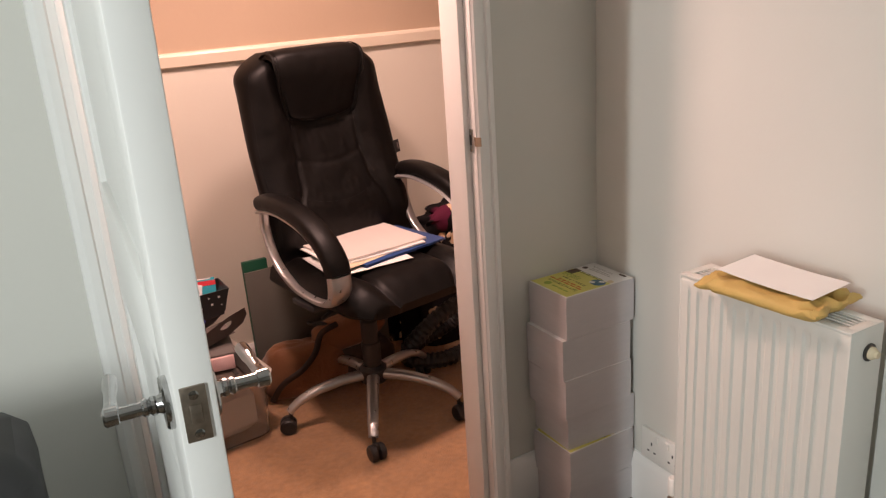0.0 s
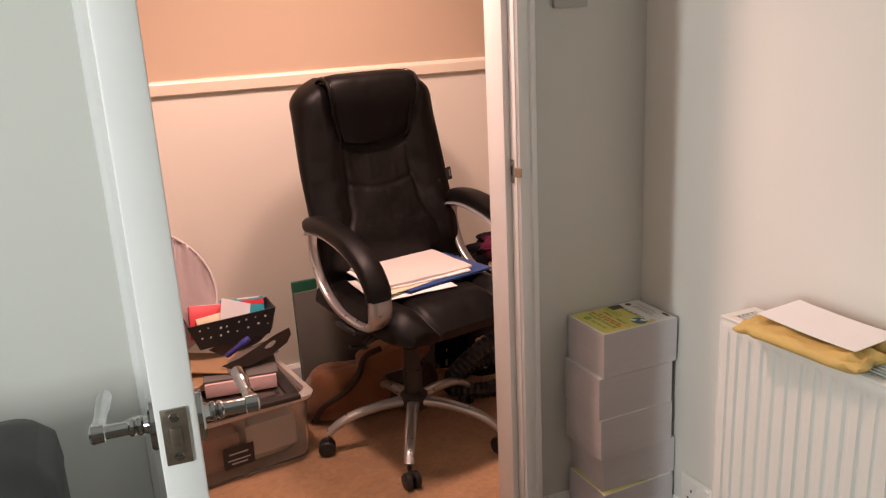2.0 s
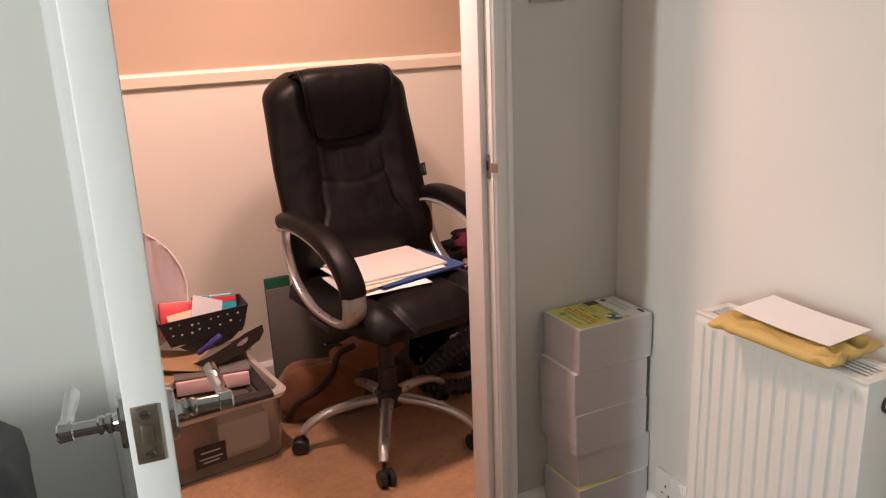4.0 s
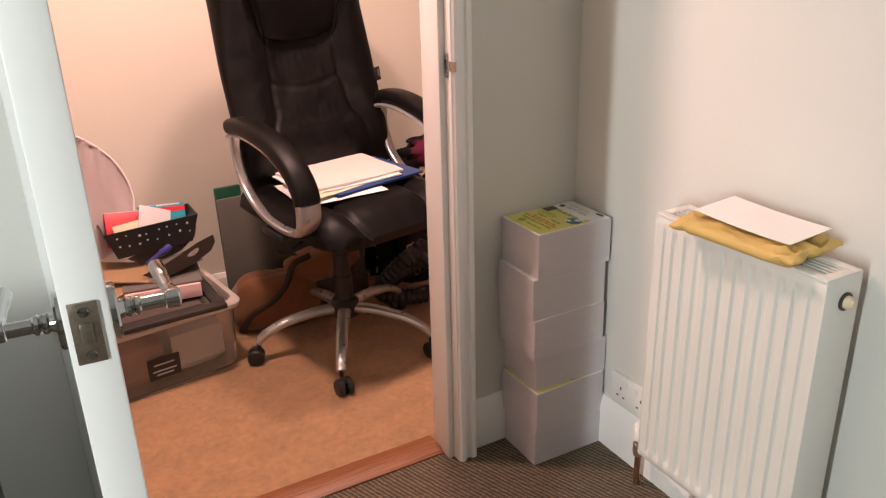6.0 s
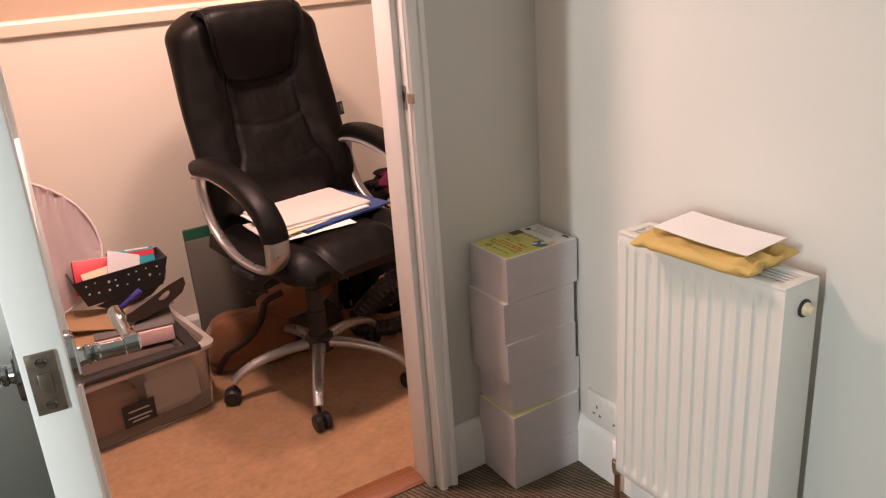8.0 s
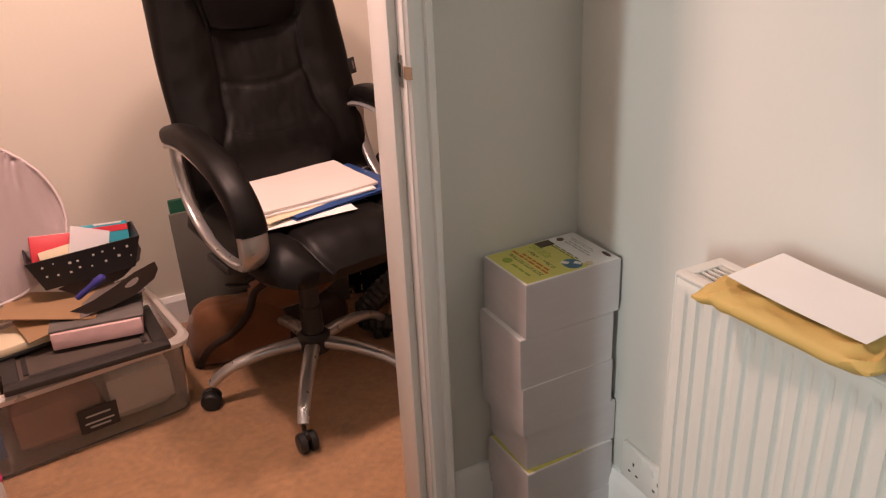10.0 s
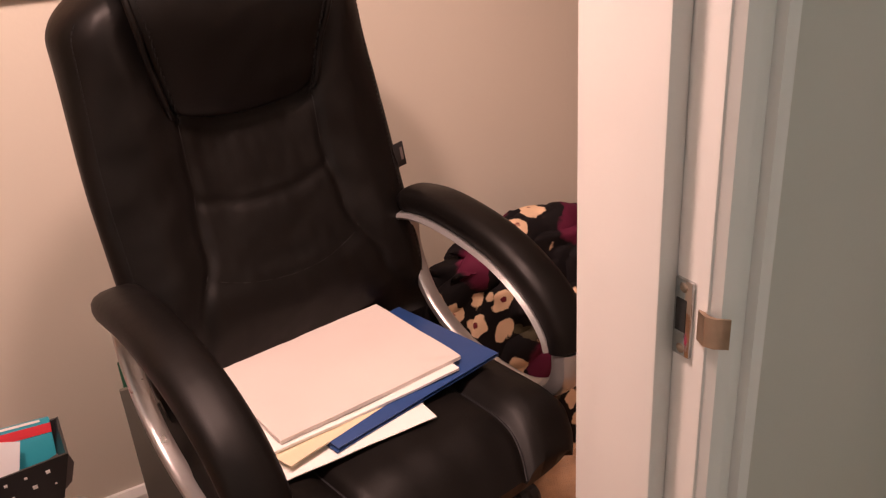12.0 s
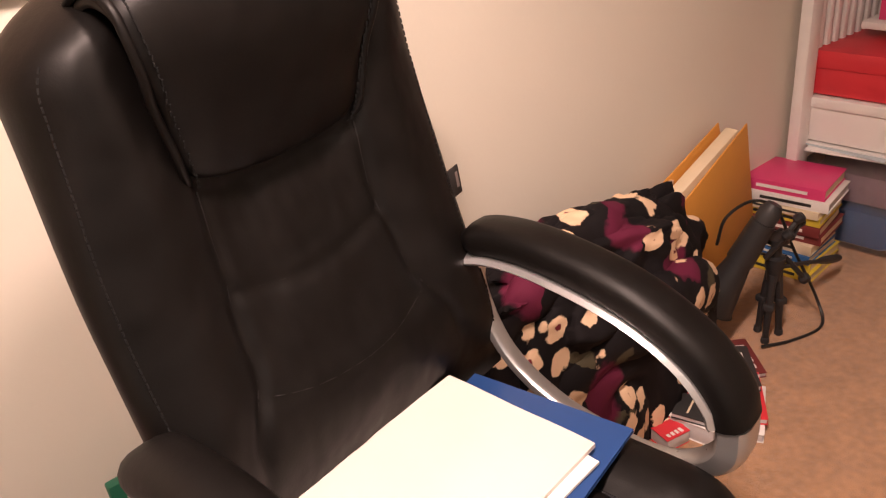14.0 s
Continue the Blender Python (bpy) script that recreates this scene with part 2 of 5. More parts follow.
def floral(name):
    """Black cloth printed with cream poppies, magenta roses and olive leaves."""
    m = mat(name, (0.008, 0.0065, 0.0075), 0.8, var=0.2, scale=40, bump=0.4, fine=300)
    n, l = m.node_tree.nodes, m.node_tree.links
    b = n["Principled BSDF"]
    b.inputs["Specular IOR Level"].default_value = 0.2
    tc = n.new("ShaderNodeTexCoord")
    warp = n.new("ShaderNodeTexNoise")
    warp.inputs["Scale"].default_value, warp.inputs["Detail"].default_value = 26, 3
    l.new(tc.outputs["Object"], warp.inputs["Vector"])
    off = n.new("ShaderNodeVectorMath")
    off.operation = "MULTIPLY_ADD"
    off.inputs[1].default_value = (0.04, 0.04, 0.04)
    l.new(warp.outputs["Color"], off.inputs[0])
    l.new(tc.outputs["Object"], off.inputs[2])
    last = b.inputs["Base Color"].links[0].from_socket
    for scale, seed, lo, hi, col, pick in ((13, (3, 1, 7), 0.34, 0.40, (0.075, 0.065, 0.04), 0.24), (7.5, (0, 5, 2), 0.36, 0.44, (0.105, 0.013, 0.038), 0.42),
                                           (14.5, (8, 2, 1), 0.39, 0.43, (0.74, 0.54, 0.36), 0.62), (14.5, (8, 2, 1), 0.09, 0.13, (0.16, 0.02, 0.03), 0.62)):
        mp = n.new("ShaderNodeMapping")
        mp.inputs["Location"].default_value = seed
        l.new(off.outputs[0], mp.inputs["Vector"])
        v = n.new("ShaderNodeTexVoronoi")
        v.inputs["Scale"].default_value = scale
        l.new(mp.outputs[0], v.inputs["Vector"])
        r = n.new("ShaderNodeMapRange")
        r.inputs["From Min"].default_value, r.inputs["From Max"].default_value = hi, lo
        l.new(v.outputs["Distance"], r.inputs["Value"])
        sep = n.new("ShaderNodeSeparateColor")
        l.new(v.outputs["Color"], sep.inputs[0])
        gate = n.new("ShaderNodeMath")
        gate.operation = "LESS_THAN"
        gate.inputs[1].default_value = pick
        l.new(sep.outputs["Red"], gate.inputs[0])
        f = n.new("ShaderNodeMath")
        f.operation = "MULTIPLY"
        l.new(r.outputs[0], f.inputs[0])
        l.new(gate.outputs[0], f.inputs[1])
        mix = n.new("ShaderNodeMix")
        mix.data_type = "RGBA"
        l.new(f.outputs[0], mix.inputs["Factor"])
        l.new(last, mix.inputs["A"])
        mix.inputs["B"].default_value = (*col, 1)
        last = mix.outputs["Result"]
    l.new(last, b.inputs["Base Color"])
    return m


FLORAL = floral("floral_cloth")


# ---- mesh builders ----
def box(bm, c, s, bevel=0.0, m=None, seg=2):
    """A box of centre c and size s, with rounded edges, turned by m about its centre."""
    r = bmesh.ops.create_cube(bm, size=1.0)
    vs = r["verts"]
    bmesh.ops.scale(bm, vec=s, verts=vs)
    if bevel:
        es = list({e for v in vs for e in v.link_edges})
        out = bmesh.ops.bevel(bm, geom=es, offset=min(bevel, 0.49 * min(s)), segments=seg, profile=0.5, affect="EDGES")
        vs = list({v for f in out["faces"] for v in f.verts} | {v for v in vs if v.is_valid})
    t = Matrix.Translation(c) @ (m if m else Matrix())
    bmesh.ops.transform(bm, matrix=t, verts=vs)
    return vs


def loft(bm, rings, close=True, caps=True):
    """Skin over rings of equal length."""
    grid = [[bm.verts.new(p) for p in ring] for ring in rings]
    k = len(grid[0])
    for a, b in zip(grid, grid[1:]):
        for i in range(k if close else k - 1):
            j = (i + 1) % k
            bm.faces.new((a[i], a[j], b[j], b[i]))
    if caps and close:
        bm.faces.new(list(reversed(grid[0])))
        bm.faces.new(grid[-1])
    return grid


def smooth_path(pts, n=6):
    """Catmull-Rom points through pts."""
    p = [Vector(q) for q in pts]
    p = [2 * p[0] - p[1]] + p + [2 * p[-1] - p[-2]]
    out = []
    for i in range(1, len(p) - 2):
        for k in range(n):
            t = k / n
            a, b, c, d = p[i - 1], p[i], p[i + 1], p[i + 2]
            out.append(0.5 * (2 * b + (c - a) * t + (2 * a - 5 * b + 4 * c - d) * t * t + (3 * b - a - 3 * c + d) * t ** 3))
    out.append(p[-2])
    return out


def tube(bm, pts, r, seg=10, side=None, wide=1.0, power=1.0):
    """A bar swept along pts; r a radius or one per point; side: a fixed sideways direction, wide: how much wider it is that way."""
    pts = [Vector(q) for q in pts]
    rings, last = [], None
    for i, p in enumerate(pts):
        t = (pts[min(i + 1, len(pts) - 1)] - pts[max(i - 1, 0)]).normalized()
        if side is not None:
            s = (Vector(side) - t * t.dot(Vector(side))).normalized()
        else:
            ref = last if last else (Vector((0, 0, 1)) if abs(t.z) < 0.9 else Vector((1, 0, 0)))
            s = (ref - t * t.dot(ref)).normalized()
            last = s
        u = t.cross(s)
        rad = r[i] if isinstance(r, (list, tuple)) else r
        ring = []
        for k in range(seg):
            a = 2 * math.pi * k / seg
            ca, sa = math.cos(a), math.sin(a)
            ca, sa = math.copysign(abs(ca) ** power, ca), math.copysign(abs(sa) ** power, sa)
            ring.append(p + s * (rad * wide * ca) + u * (rad * sa))
        rings.append(ring)
    return loft(bm, rings)


def lathe(bm, prof, seg=20, m=None):
    """Round body from (radius, height) pairs about z, placed by m."""
    m = m if m else Matrix()
    return loft(bm, [[m @ Vector((r * math.cos(2 * math.pi * k / seg), r * math.sin(2 * math.pi * k / seg), z)) for k in range(seg)] for r, z in prof])


def mesh(name, bm, material, smooth=35):
    bmesh.ops.recalc_face_normals(bm, faces=bm.faces)
    me = bpy.data.meshes.new(name)
    bm.to_mesh(me)
    bm.free()
    me.materials.append(material)
    if smooth:
        me.shade_smooth()
        me.set_sharp_from_angle(angle=radians(smooth))
    return me


def part(name, bm, material, parent, label="", smooth=35):
    ob = new(name, mesh(name, bm, material, smooth))
    ob.parent = parent
    return tagged(ob, label)


def boxpart(name, c, s, material, parent, bevel=0.002, m=None, label=""):
    bm = bmesh.new()
    box(bm, c, s, bevel, m)
    return part(name, bm, material, parent, label)


def thing(name, m, label, category, group="", kind=""):
    ob = new(name)
    ob.empty_display_size = 0.05
    ob.matrix_world = m
    return tagged(ob, label, category, group, kind)


def single(name, bm, material, m, label, category, group="", kind="", smooth=35):
    ob = new(name, mesh(name, bm, material, smooth))
    ob.matrix_world = m
    return tagged(ob, label, category, group, kind)


def structure(name, boxes, material, label, bevel=0.0):
    bm = bmesh.new()
    for lo, hi in boxes:
        box(bm, [(a + b) / 2 for a, b in zip(lo, hi)], [b - a for a, b in zip(lo, hi)], bevel)
    return tagged(new(name, mesh(name, bm, material, 30)), label, name.split("_")[0], kind="structure")


def profile_bar(bm, prof, a, b, out, up):
    """A moulding: the profile's (out, up) pairs carried from a to b."""
    a, b, out, up = Vector(a), Vector(b), Vector(out), Vector(up)
    loft(bm, [[p + out * o + up * u for o, u in prof] for p in (a, b)])


# ---- the two rooms ----
YN, YF, YB = 1.775, 1.838, 3.03      # near face and far face of the door wall, back wall of the far room
XE, XW, YS = 0.885, -2.4, -2.2       # east, west and south walls of the white room
XO0, XO1, HEAD = -0.30, 0.545, 2.05   # the rough door opening
H = 2.4
structure("floor_white_room", [((XW, YS, -0.1), (XE, 1.80, 0.0))], CORD, "brown and beige corded loop carpet")
structure("floor_far_room", [((-1.4, 1.82, -0.1), (3.0, YB, 0.004))], CARPET, "worn beige cut-pile carpet")
structure("wall_north", [((XW, YN, 0), (XO0, YF, H)), ((XO1, YN, 0), (3.0, YF, H)), ((XO0, YN, HEAD), (XO1, YF, H))], WALL, "plain off-white painted plaster wall round a doorway")
structure("wall_east", [((XE, YS, 0), (XE + 0.12, YN, H))], WALL, "plain off-white painted plaster wall behind a radiator")
# these two walls stay out of view; their dark colour dims the fill light
structure("wall_south", [((XW, YS - 0.12, 0), (XE + 0.12, YS, H))], LOW_BOUNCE, "unseen plaster wall, coloured dark to cut bounced light")
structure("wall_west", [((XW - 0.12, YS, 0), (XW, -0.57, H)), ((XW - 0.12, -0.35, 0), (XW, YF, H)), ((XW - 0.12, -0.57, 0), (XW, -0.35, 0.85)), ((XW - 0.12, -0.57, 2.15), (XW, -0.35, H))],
          LOW_BOUNCE, "unseen wall with a window, coloured dark to cut bounced light")
structure("wall_back", [((-1.4, YB, 0), (3.0, YB + 0.12, H))], WALL_FAR, "plain cream painted plaster wall with a dado rail")
structure("wall_back_upper", [((-1.4, YB - 0.003, 1.150), (3.0, YB, H))], UPPER, "peach painted plaster above the dado rail")
structure("wall_far_west", [((-1.52, YF, 0), (-1.4, YB + 0.12, H))], WALL_FAR, "plain cream painted plaster wall")
structure("wall_far_east", [((3.0, YF - 0.12, 0), (3.12, YB + 0.12, H))], WALL_FAR, "plain cream painted plaster wall")
structure("ceiling", [((XW - 0.12, YS - 0.12, H), (XE + 0.12, YF, H + 0.1)), ((-1.52, YF, H), (3.12, YB + 0.12, H + 0.1))], CEIL, "plain white ceiling")

win = thing("window_1", pose(XW - 0.06, -0.46, 0.85), "white framed window in the west wall", "window", kind="structure")
for y in (-0.1, 0.1):
    boxpart("window_frame", (0, y, 0.65), (0.06, 0.04, 1.3), GLOSS, win)
for z in (0.02, 1.28):
    boxpart("window_frame", (0, 0, z), (0.05, 0.17, 0.04), GLOSS, win)
boxpart("pane", (0, 0, 0.65), (0.006, 0.16, 1.2), GLASS, win).visible_shadow = False

# mouldings
ARCH = [(0, 0), (0.012, 0), (0.020, 0.006), (0.020, 0.016), (0.014, 0.021), (0.014, 0.026), (0.022, 0.034), (0.022, 0.050), (0.013, 0.060), (0, 0.062)]
bm = bmesh.new()
profile_bar(bm, [(0, 0), (0.042, 0), (0.047, 0.004), (0.047, 0.016), (0.039, 0.020), (0.037, 0.030), (0.046, 0.036), (0.046, 0.046), (0.036, 0.053), (0, 0.054)], (0.512, YN, 0), (0.512, YN, 2.10), (0, -1, 0), (1, 0, 0))
profile_bar(bm, ARCH, (-0.264, YN, 0), (-0.264, YN, 2.10), (0, -1, 0), (-1, 0, 0))
profile_bar(bm, ARCH, (-0.326, YN, 2.04), (0.511, YN, 2.04), (0, -1, 0), (0, 0, 1))
tagged(new("trim_architrave", mesh("architrave", bm, GLOSS, 25)), "moulded white gloss architrave round the doorway", "architrave", kind="structure")
structure("trim_door_lining", [((0.5095, 1.733, 0), (0.545, YF + 0.001, 2.06)), ((-0.305, 1.757, 0), (-0.256, YF + 0.001, 2.06)), ((-0.256, 1.757, 2.03), (0.5095, YF + 0.001, 2.06)),
                               ((0.493, 1.757, 0), (0.5095, YF - 0.002, 2.03)), ((-0.256, 1.790, 0), (-0.243, YF - 0.002, 2.03)), ((-0.243, 1.790, 2.017), (0.493, YF - 0.002, 2.03))],
          GLOSS, "white gloss door lining with a planted stop", 0.003)
SKIRT = [(0, 0), (0.016, 0), (0.016, 0.112), (0.011, 0.128), (0.005, 0.138), (0, 0.140)]
bm = bmesh.new()
profile_bar(bm, SKIRT, (0.566, YN, 0), (XE, YN, 0), (0, -1, 0), (0, 0, 1))
profile_bar(bm, SKIRT, (XE, YN - 0.016, 0), (XE, YS, 0), (-1, 0, 0), (0, 0, 1))
profile_bar(bm, SKIRT, (XW, YN, 0), (-0.328, YN, 0), (0, -1, 0), (0, 0, 1))
tagged(new("baseboard_white_room", mesh("baseboard", bm, GLOSS, 25)), "white gloss skirting board", "skirting", kind="structure")
bm = bmesh.new()
profile_bar(bm, [(0, 0), (0.018, 0), (0.018, 0.085), (0.008, 0.1), (0, 0.1)], (-1.4, YB, 0), (3.0, YB, 0), (0, -1, 0), (0, 0, 1))
tagged(new("baseboard_far_room", mesh("baseboard", bm, GLOSS, 25)), "cream gloss skirting board", "skirting", kind="structure")
bm = bmesh.new()
profile_bar(bm, [(0, 0), (0.012, 0.001), (0.016, 0.005), (0.019, 0.030), (0.0195, 0.038), (0.016, 0.045), (0.009, 0.049), (0, 0.050)], (-1.4, YB, 1.125), (3.0, YB, 1.125), (0, -1, 0), (0, 0, 1))
tagged(new("trim_dado_rail", mesh("dado_rail", bm, CREAMGLOSS, 25)), "cream gloss moulded dado rail", "dado rail", kind="structure")
bm = bmesh.new()
profile_bar(bm, [(0, -0.03), (0, 0.004), (0.012, 0.011), (0.055, 0.013), (0.075, 0.011), (0.085, 0.004), (0.085, -0.03)], (-0.256, 1.785, 0), (0.493, 1.785, 0), (0, 1, 0), (0, 0, 1))
tagged(new("trim_threshold", mesh("threshold", bm, WOOD, 30)), "red-brown varnished wooden threshold strip", "threshold", kind="structure")


def ceiling_bar():
    t = thing("ceiling_lamp", pose(0.30, 2.15, H, 0, 0, 14.04), "white ceiling bar with two bare warm bulbs", "ceiling lamp")
    boxpart("bar", (0, 0, -0.012), (0.78, 0.05, 0.024), GLOSS, t)
    for x, y in ((-0.3092, 0.0), (0.3092, 0.0)):
        bm = bmesh.new()
        tube(bm, [(x, 0, -0.02), (x, y, -0.08), (x, y, -0.14)], 0.012)
        part("holder", bm, GLOSS, t)
        bm = bmesh.new()
        lathe(bm, [(0.012, -0.14), (0.028, -0.17), (0.03, -0.185), (0.02, -0.205), (0.004, -0.21)], 14, Matrix.Translation((x, y, 0)))
        ob = part("bulb", bm, BULB, t)
        ob.visible_shadow = False


ceiling_bar()


# ---- the door ----
def door():
    d = thing("door_1", pose(-0.253, 1.738, 0.012, 0, 0, -4.1), "white gloss panelled door, wide open, with chrome levers", "door", kind="structure")
    w, h, t = 0.853, 2.0, 0.036
    # the leaf runs from the hinges at y = 0 to its latch edge at y = -w
    for name, y0, y1, z0, z1 in (("stile", -w, -w + 0.11, 0, h), ("stile", -0.11, 0, 0, h), ("rail", -w + 0.11, -0.11, 0, 0.2), ("rail", -w + 0.11, -0.11, 0.86, 1.06),
                                 ("rail", -w + 0.11, -0.11, h - 0.11, h)):
        boxpart(name, (0, (y0 + y1) / 2, (z0 + z1) / 2), (t, y1 - y0, z1 - z0), GLOSS, d, 0.0025)
    boxpart("panel", (0, -w / 2, 0.53), (0.016, w - 0.21, 0.67), GLOSS, d)
    boxpart("panel", (0, -w / 2, 1.475), (0.016, w - 0.21, 0.84), GLOSS, d)
    for z in (0.25, 1.75):
        bm = bmesh.new()
        lathe(bm, [(0.006, -0.05), (0.006, 0.05)], 10, Matrix.Translation((0.016, 0.006, z)))
        part("hinge", bm, BRASS, d, "small steel hinge")
    plate = boxpart("latch_plate", (-0.002, -w - 0.0005, 0.990), (0.0225, 0.004, 0.054), BRONZE, d, 0.0008, label="worn bronze latch plate")
    for z in (-0.019, 0.019):
        bm = bmesh.new()
        lathe(bm, [(0.004, 0), (0.0045, 0.0012), (0.003, 0.0018)], 12, Matrix.Translation((-0.002, -w - 0.0022, 0.990 + z)) @ pose(0, 0, 0, 90))
        part("screw", bm, CHROME, plate)
    boxpart("latch_bolt", (-0.002, -w - 0.0008, 0.990), (0.010, 0.006, 0.019), BRONZE, plate, 0.001)
    for s in (-1, 1):
        x0 = s * t / 2
        hd = Matrix.Translation((x0, -w + 0.058, 0.979)) @ pose(0, 0, 0, 0, 90 * s)
        bm = bmesh.new()
        lathe(bm, [(0.026, 0), (0.026, 0.005), (0.0245, 0.007), (0.010, 0.0075), (0.008, 0.012), (0.0095, 0.014), (0.0095, 0.017), (0.007, 0.019), (0.009, 0.021), (0.009, 0.024), (0.0068, 0.026), (0.0068, 0.046), (0.009, 0.047), (0.0095, 0.058), (0.007, 0.060)], 24, hd)
        rose = part("door_handle", bm, CHROME, d, "polished chrome lever handle")
        bm = bmesh.new()
        px = x0 + s * 0.052
        tube(bm, smooth_path([(px, -w + 0.060, 0.979), (px, -w + 0.075, 0.980), (px - s * 0.002, -w + 0.10, 0.983), (px - s * 0.004, -w + 0.128, 0.984)], 5), [0.0075] * 5 + [0.0062] * 6 + [0.0075] * 5, 12)
        part("lever", bm, CHROME, rose)


door()


def strike():
    t = thing("strike_plate", pose(0.5083, 1.746, 1.004), "worn metal strike plate with a bent brown lip", "strike plate", kind="structure")
    boxpart("plate", (0, 0.004, 0), (0.003, 0.014, 0.052), CHROME, t, 0.0006)
    boxpart("latch_hole", (-0.0012, 0.005, 0.002), (0.0015, 0.008, 0.022), SLOT_SHADE, t, 0)
    bm = bmesh.new()
    loft(bm, [[(0.000, -0.007, z), (-0.003, -0.015, z), (-0.001, -0.021, z), (0.006, -0.027, z), (0.006, -0.0255, z), (0.001, -0.020, z), (0.000, -0.015, z), (0.003, -0.007, z)] for z in (-0.010, 0.010)])
    part("lip", bm, BRASS, t, "bent brown lip")
    for z in (0.021, -0.021):
        bm = bmesh.new()
        lathe(bm, [(0.0035, 0), (0.002, 0.001)], 8, Matrix.Translation((-0.0015, 0.004, z)) @ pose(0, 0, 0, 0, -90))
        part("screw", bm, BRONZE, t)


strike()


def wall_plates():
    t = thing("light_switch", pose(0.673, YN, 1.388), "grey plastic light switch on the plaster wall", "light switch")
    boxpart("plate", (0, -0.005, 0), (0.086, 0.010, 0.086), GREYPLASTIC, t, 0.002)
    boxpart("rocker", (0, -0.012, 0), (0.02, 0.006, 0.03), GREYPLASTIC, t, 0.001)
    t = thing("wall_socket", pose(XE, 1.518, 0.187), "white double power socket above the skirting", "power socket")
    boxpart("plate", (-0.005, 0, 0), (0.010, 0.146, 0.086), SOCKET, t, 0.002)
    for y in (0.036, -0.036):
        for dy, dz, sy, sz in ((0, 0.012, 0.004, 0.008), (0.011, -0.010, 0.007, 0.004), (-0.011, -0.010, 0.007, 0.004)):
            boxpart("pin_hole", (-0.0101, y + dy, dz - 0.006), (0.001, sy, sz), SLOT_SHADE, t, 0)
        boxpart("rocker", (-0.011, y * 0.5, 0.026), (0.004, 0.012, 0.018), SOCKET, t, 0.001)


wall_plates()


# ---- radiator and what lies on it ----
def radiator():
    x0, x1, y0, y1, z0, z1 = 0.736, 0.822, 0.958, 1.338, 0.185, 0.750
    t = thing("radiator", pose(x0, (y0 + y1) / 2, 0), "white enamelled double panel radiator on the wall", "radiator")
    w = y1 - y0
    # front sheet: upright flutes with flat borders
    n, rib = 264, 11
    ys = [-w / 2 + w * i / n for i in range(n + 1)]

    def flute(y, z):
        u = (y + w / 2 - 0.022) / (w - 0.044) * rib
        e = min(1, max(0, (min(z - z0, z1 - z) - 0.022) / 0.010))
        if u < 0 or u > rib:
            return 0.0
        k = u % 1
        return 0.009 * e * max(0.0, min(1.0, (abs(k - 0.5) - 0.24) / 0.09))
    rows = [z0, z0 + 0.006, z0 + 0.02, z0 + 0.026, z0 + 0.034, z0 + 0.05, z1 - 0.05, z1 - 0.034, z1 - 0.026, z1 - 0.02, z1 - 0.006, z1]
    bm = bmesh.new()
    grid = [[bm.verts.new((0.004 + (0.004 if r in (0, len(rows) - 1) else 0) - 0.004 + flute(y, z) * 0.55, y, z)) for y in ys] for r, z in enumerate(rows)]
    for a, b in zip(grid, grid[1:]):
        for i in range(n):
            bm.faces.new((a[i], a[i + 1], b[i + 1], b[i]))
    part("front_panel", bm, RADIATOR, t, "fluted front panel", 50)
    boxpart("back_panel", (0.045, 0, (z0 + z1) / 2), (0.070, w - 0.02, z1 - z0 - 0.03), RADIATOR, t, 0.004)
    for y in (-w / 2 + 0.001, w / 2 - 0.001):
        boxpart("side_panel", (0.043, y, (z0 + z1) / 2 + 0.004), (0.088, 0.004, z1 - z0 - 0.004), RADIATOR, t, 0.0015)
    for x in (0.008, 0.078):
        boxpart("top_rail", (x, 0, z1 + 0.002), (0.018, w, 0.006), RADIATOR, t, 0.002)
    for y in (-w / 2 + 0.010, w / 2 - 0.010):
        boxpart("top_rail", (0.043, y, z1 + 0.002), (0.056, 0.02, 0.006), RADIATOR, t, 0.002)
    # dark sheet below the bars, painted as the shade inside the radiator
    boxpart("grille_shade", (0.043, 0, z1 - 0.0135), (0.056, w - 0.04, 0.004), SLOT_SHADE, t, 0)
    for k in range(5):
        boxpart("grille_bar", (0.0215 + 0.0108 * k, 0, z1 + 0.001), (0.0034, w - 0.036, 0.005), RADIATOR, t, 0.001)
    for k in range(3):
        boxpart("grille_bar", (0.043, -0.1 + 0.1 * k, z1 - 0.001), (0.056, 0.005, 0.006), RADIATOR, t, 0.001)
    bm = bmesh.new()
    lathe(bm, [(0.0115, 0), (0.0115, 0.008), (0.009, 0.012), (0.007, 0.013), (0.006, 0.018), (0.002, 0.018)], 16, Matrix.Translation((0.050, -w / 2 - 0.001, z1 - 0.042)) @ pose(0, 0, 0, 90))
    plug = part("plug", bm, CREAM, t, "round cream blanking plug")
    bm = bmesh.new()
    lathe(bm, [(0.0160, 0), (0.0160, 0.003), (0.0120, 0.004)], 18, Matrix.Translation((0.050, -w / 2 - 0.001, z1 - 0.042)) @ pose(0, 0, 0, 90))
    part("plug_ring", bm, FRAMEBLACK, plug, "dark ring")
    bm = bmesh.new()
    lathe(bm, [(0.0075, 0), (0.0075, 0.15)], 12, Matrix.Translation((0.098, w / 2 + 0.098, 0)))
    part("pipe", bm, COPPER, t, "old copper feed pipe")
    bm = bmesh.new()
    lathe(bm, [(0.012, 0.085), (0.014, 0.1), (0.014, 0.118), (0.01, 0.122), (0.01, 0.13)], 12, Matrix.Translation((0.098, w / 2 + 0.098, 0)))
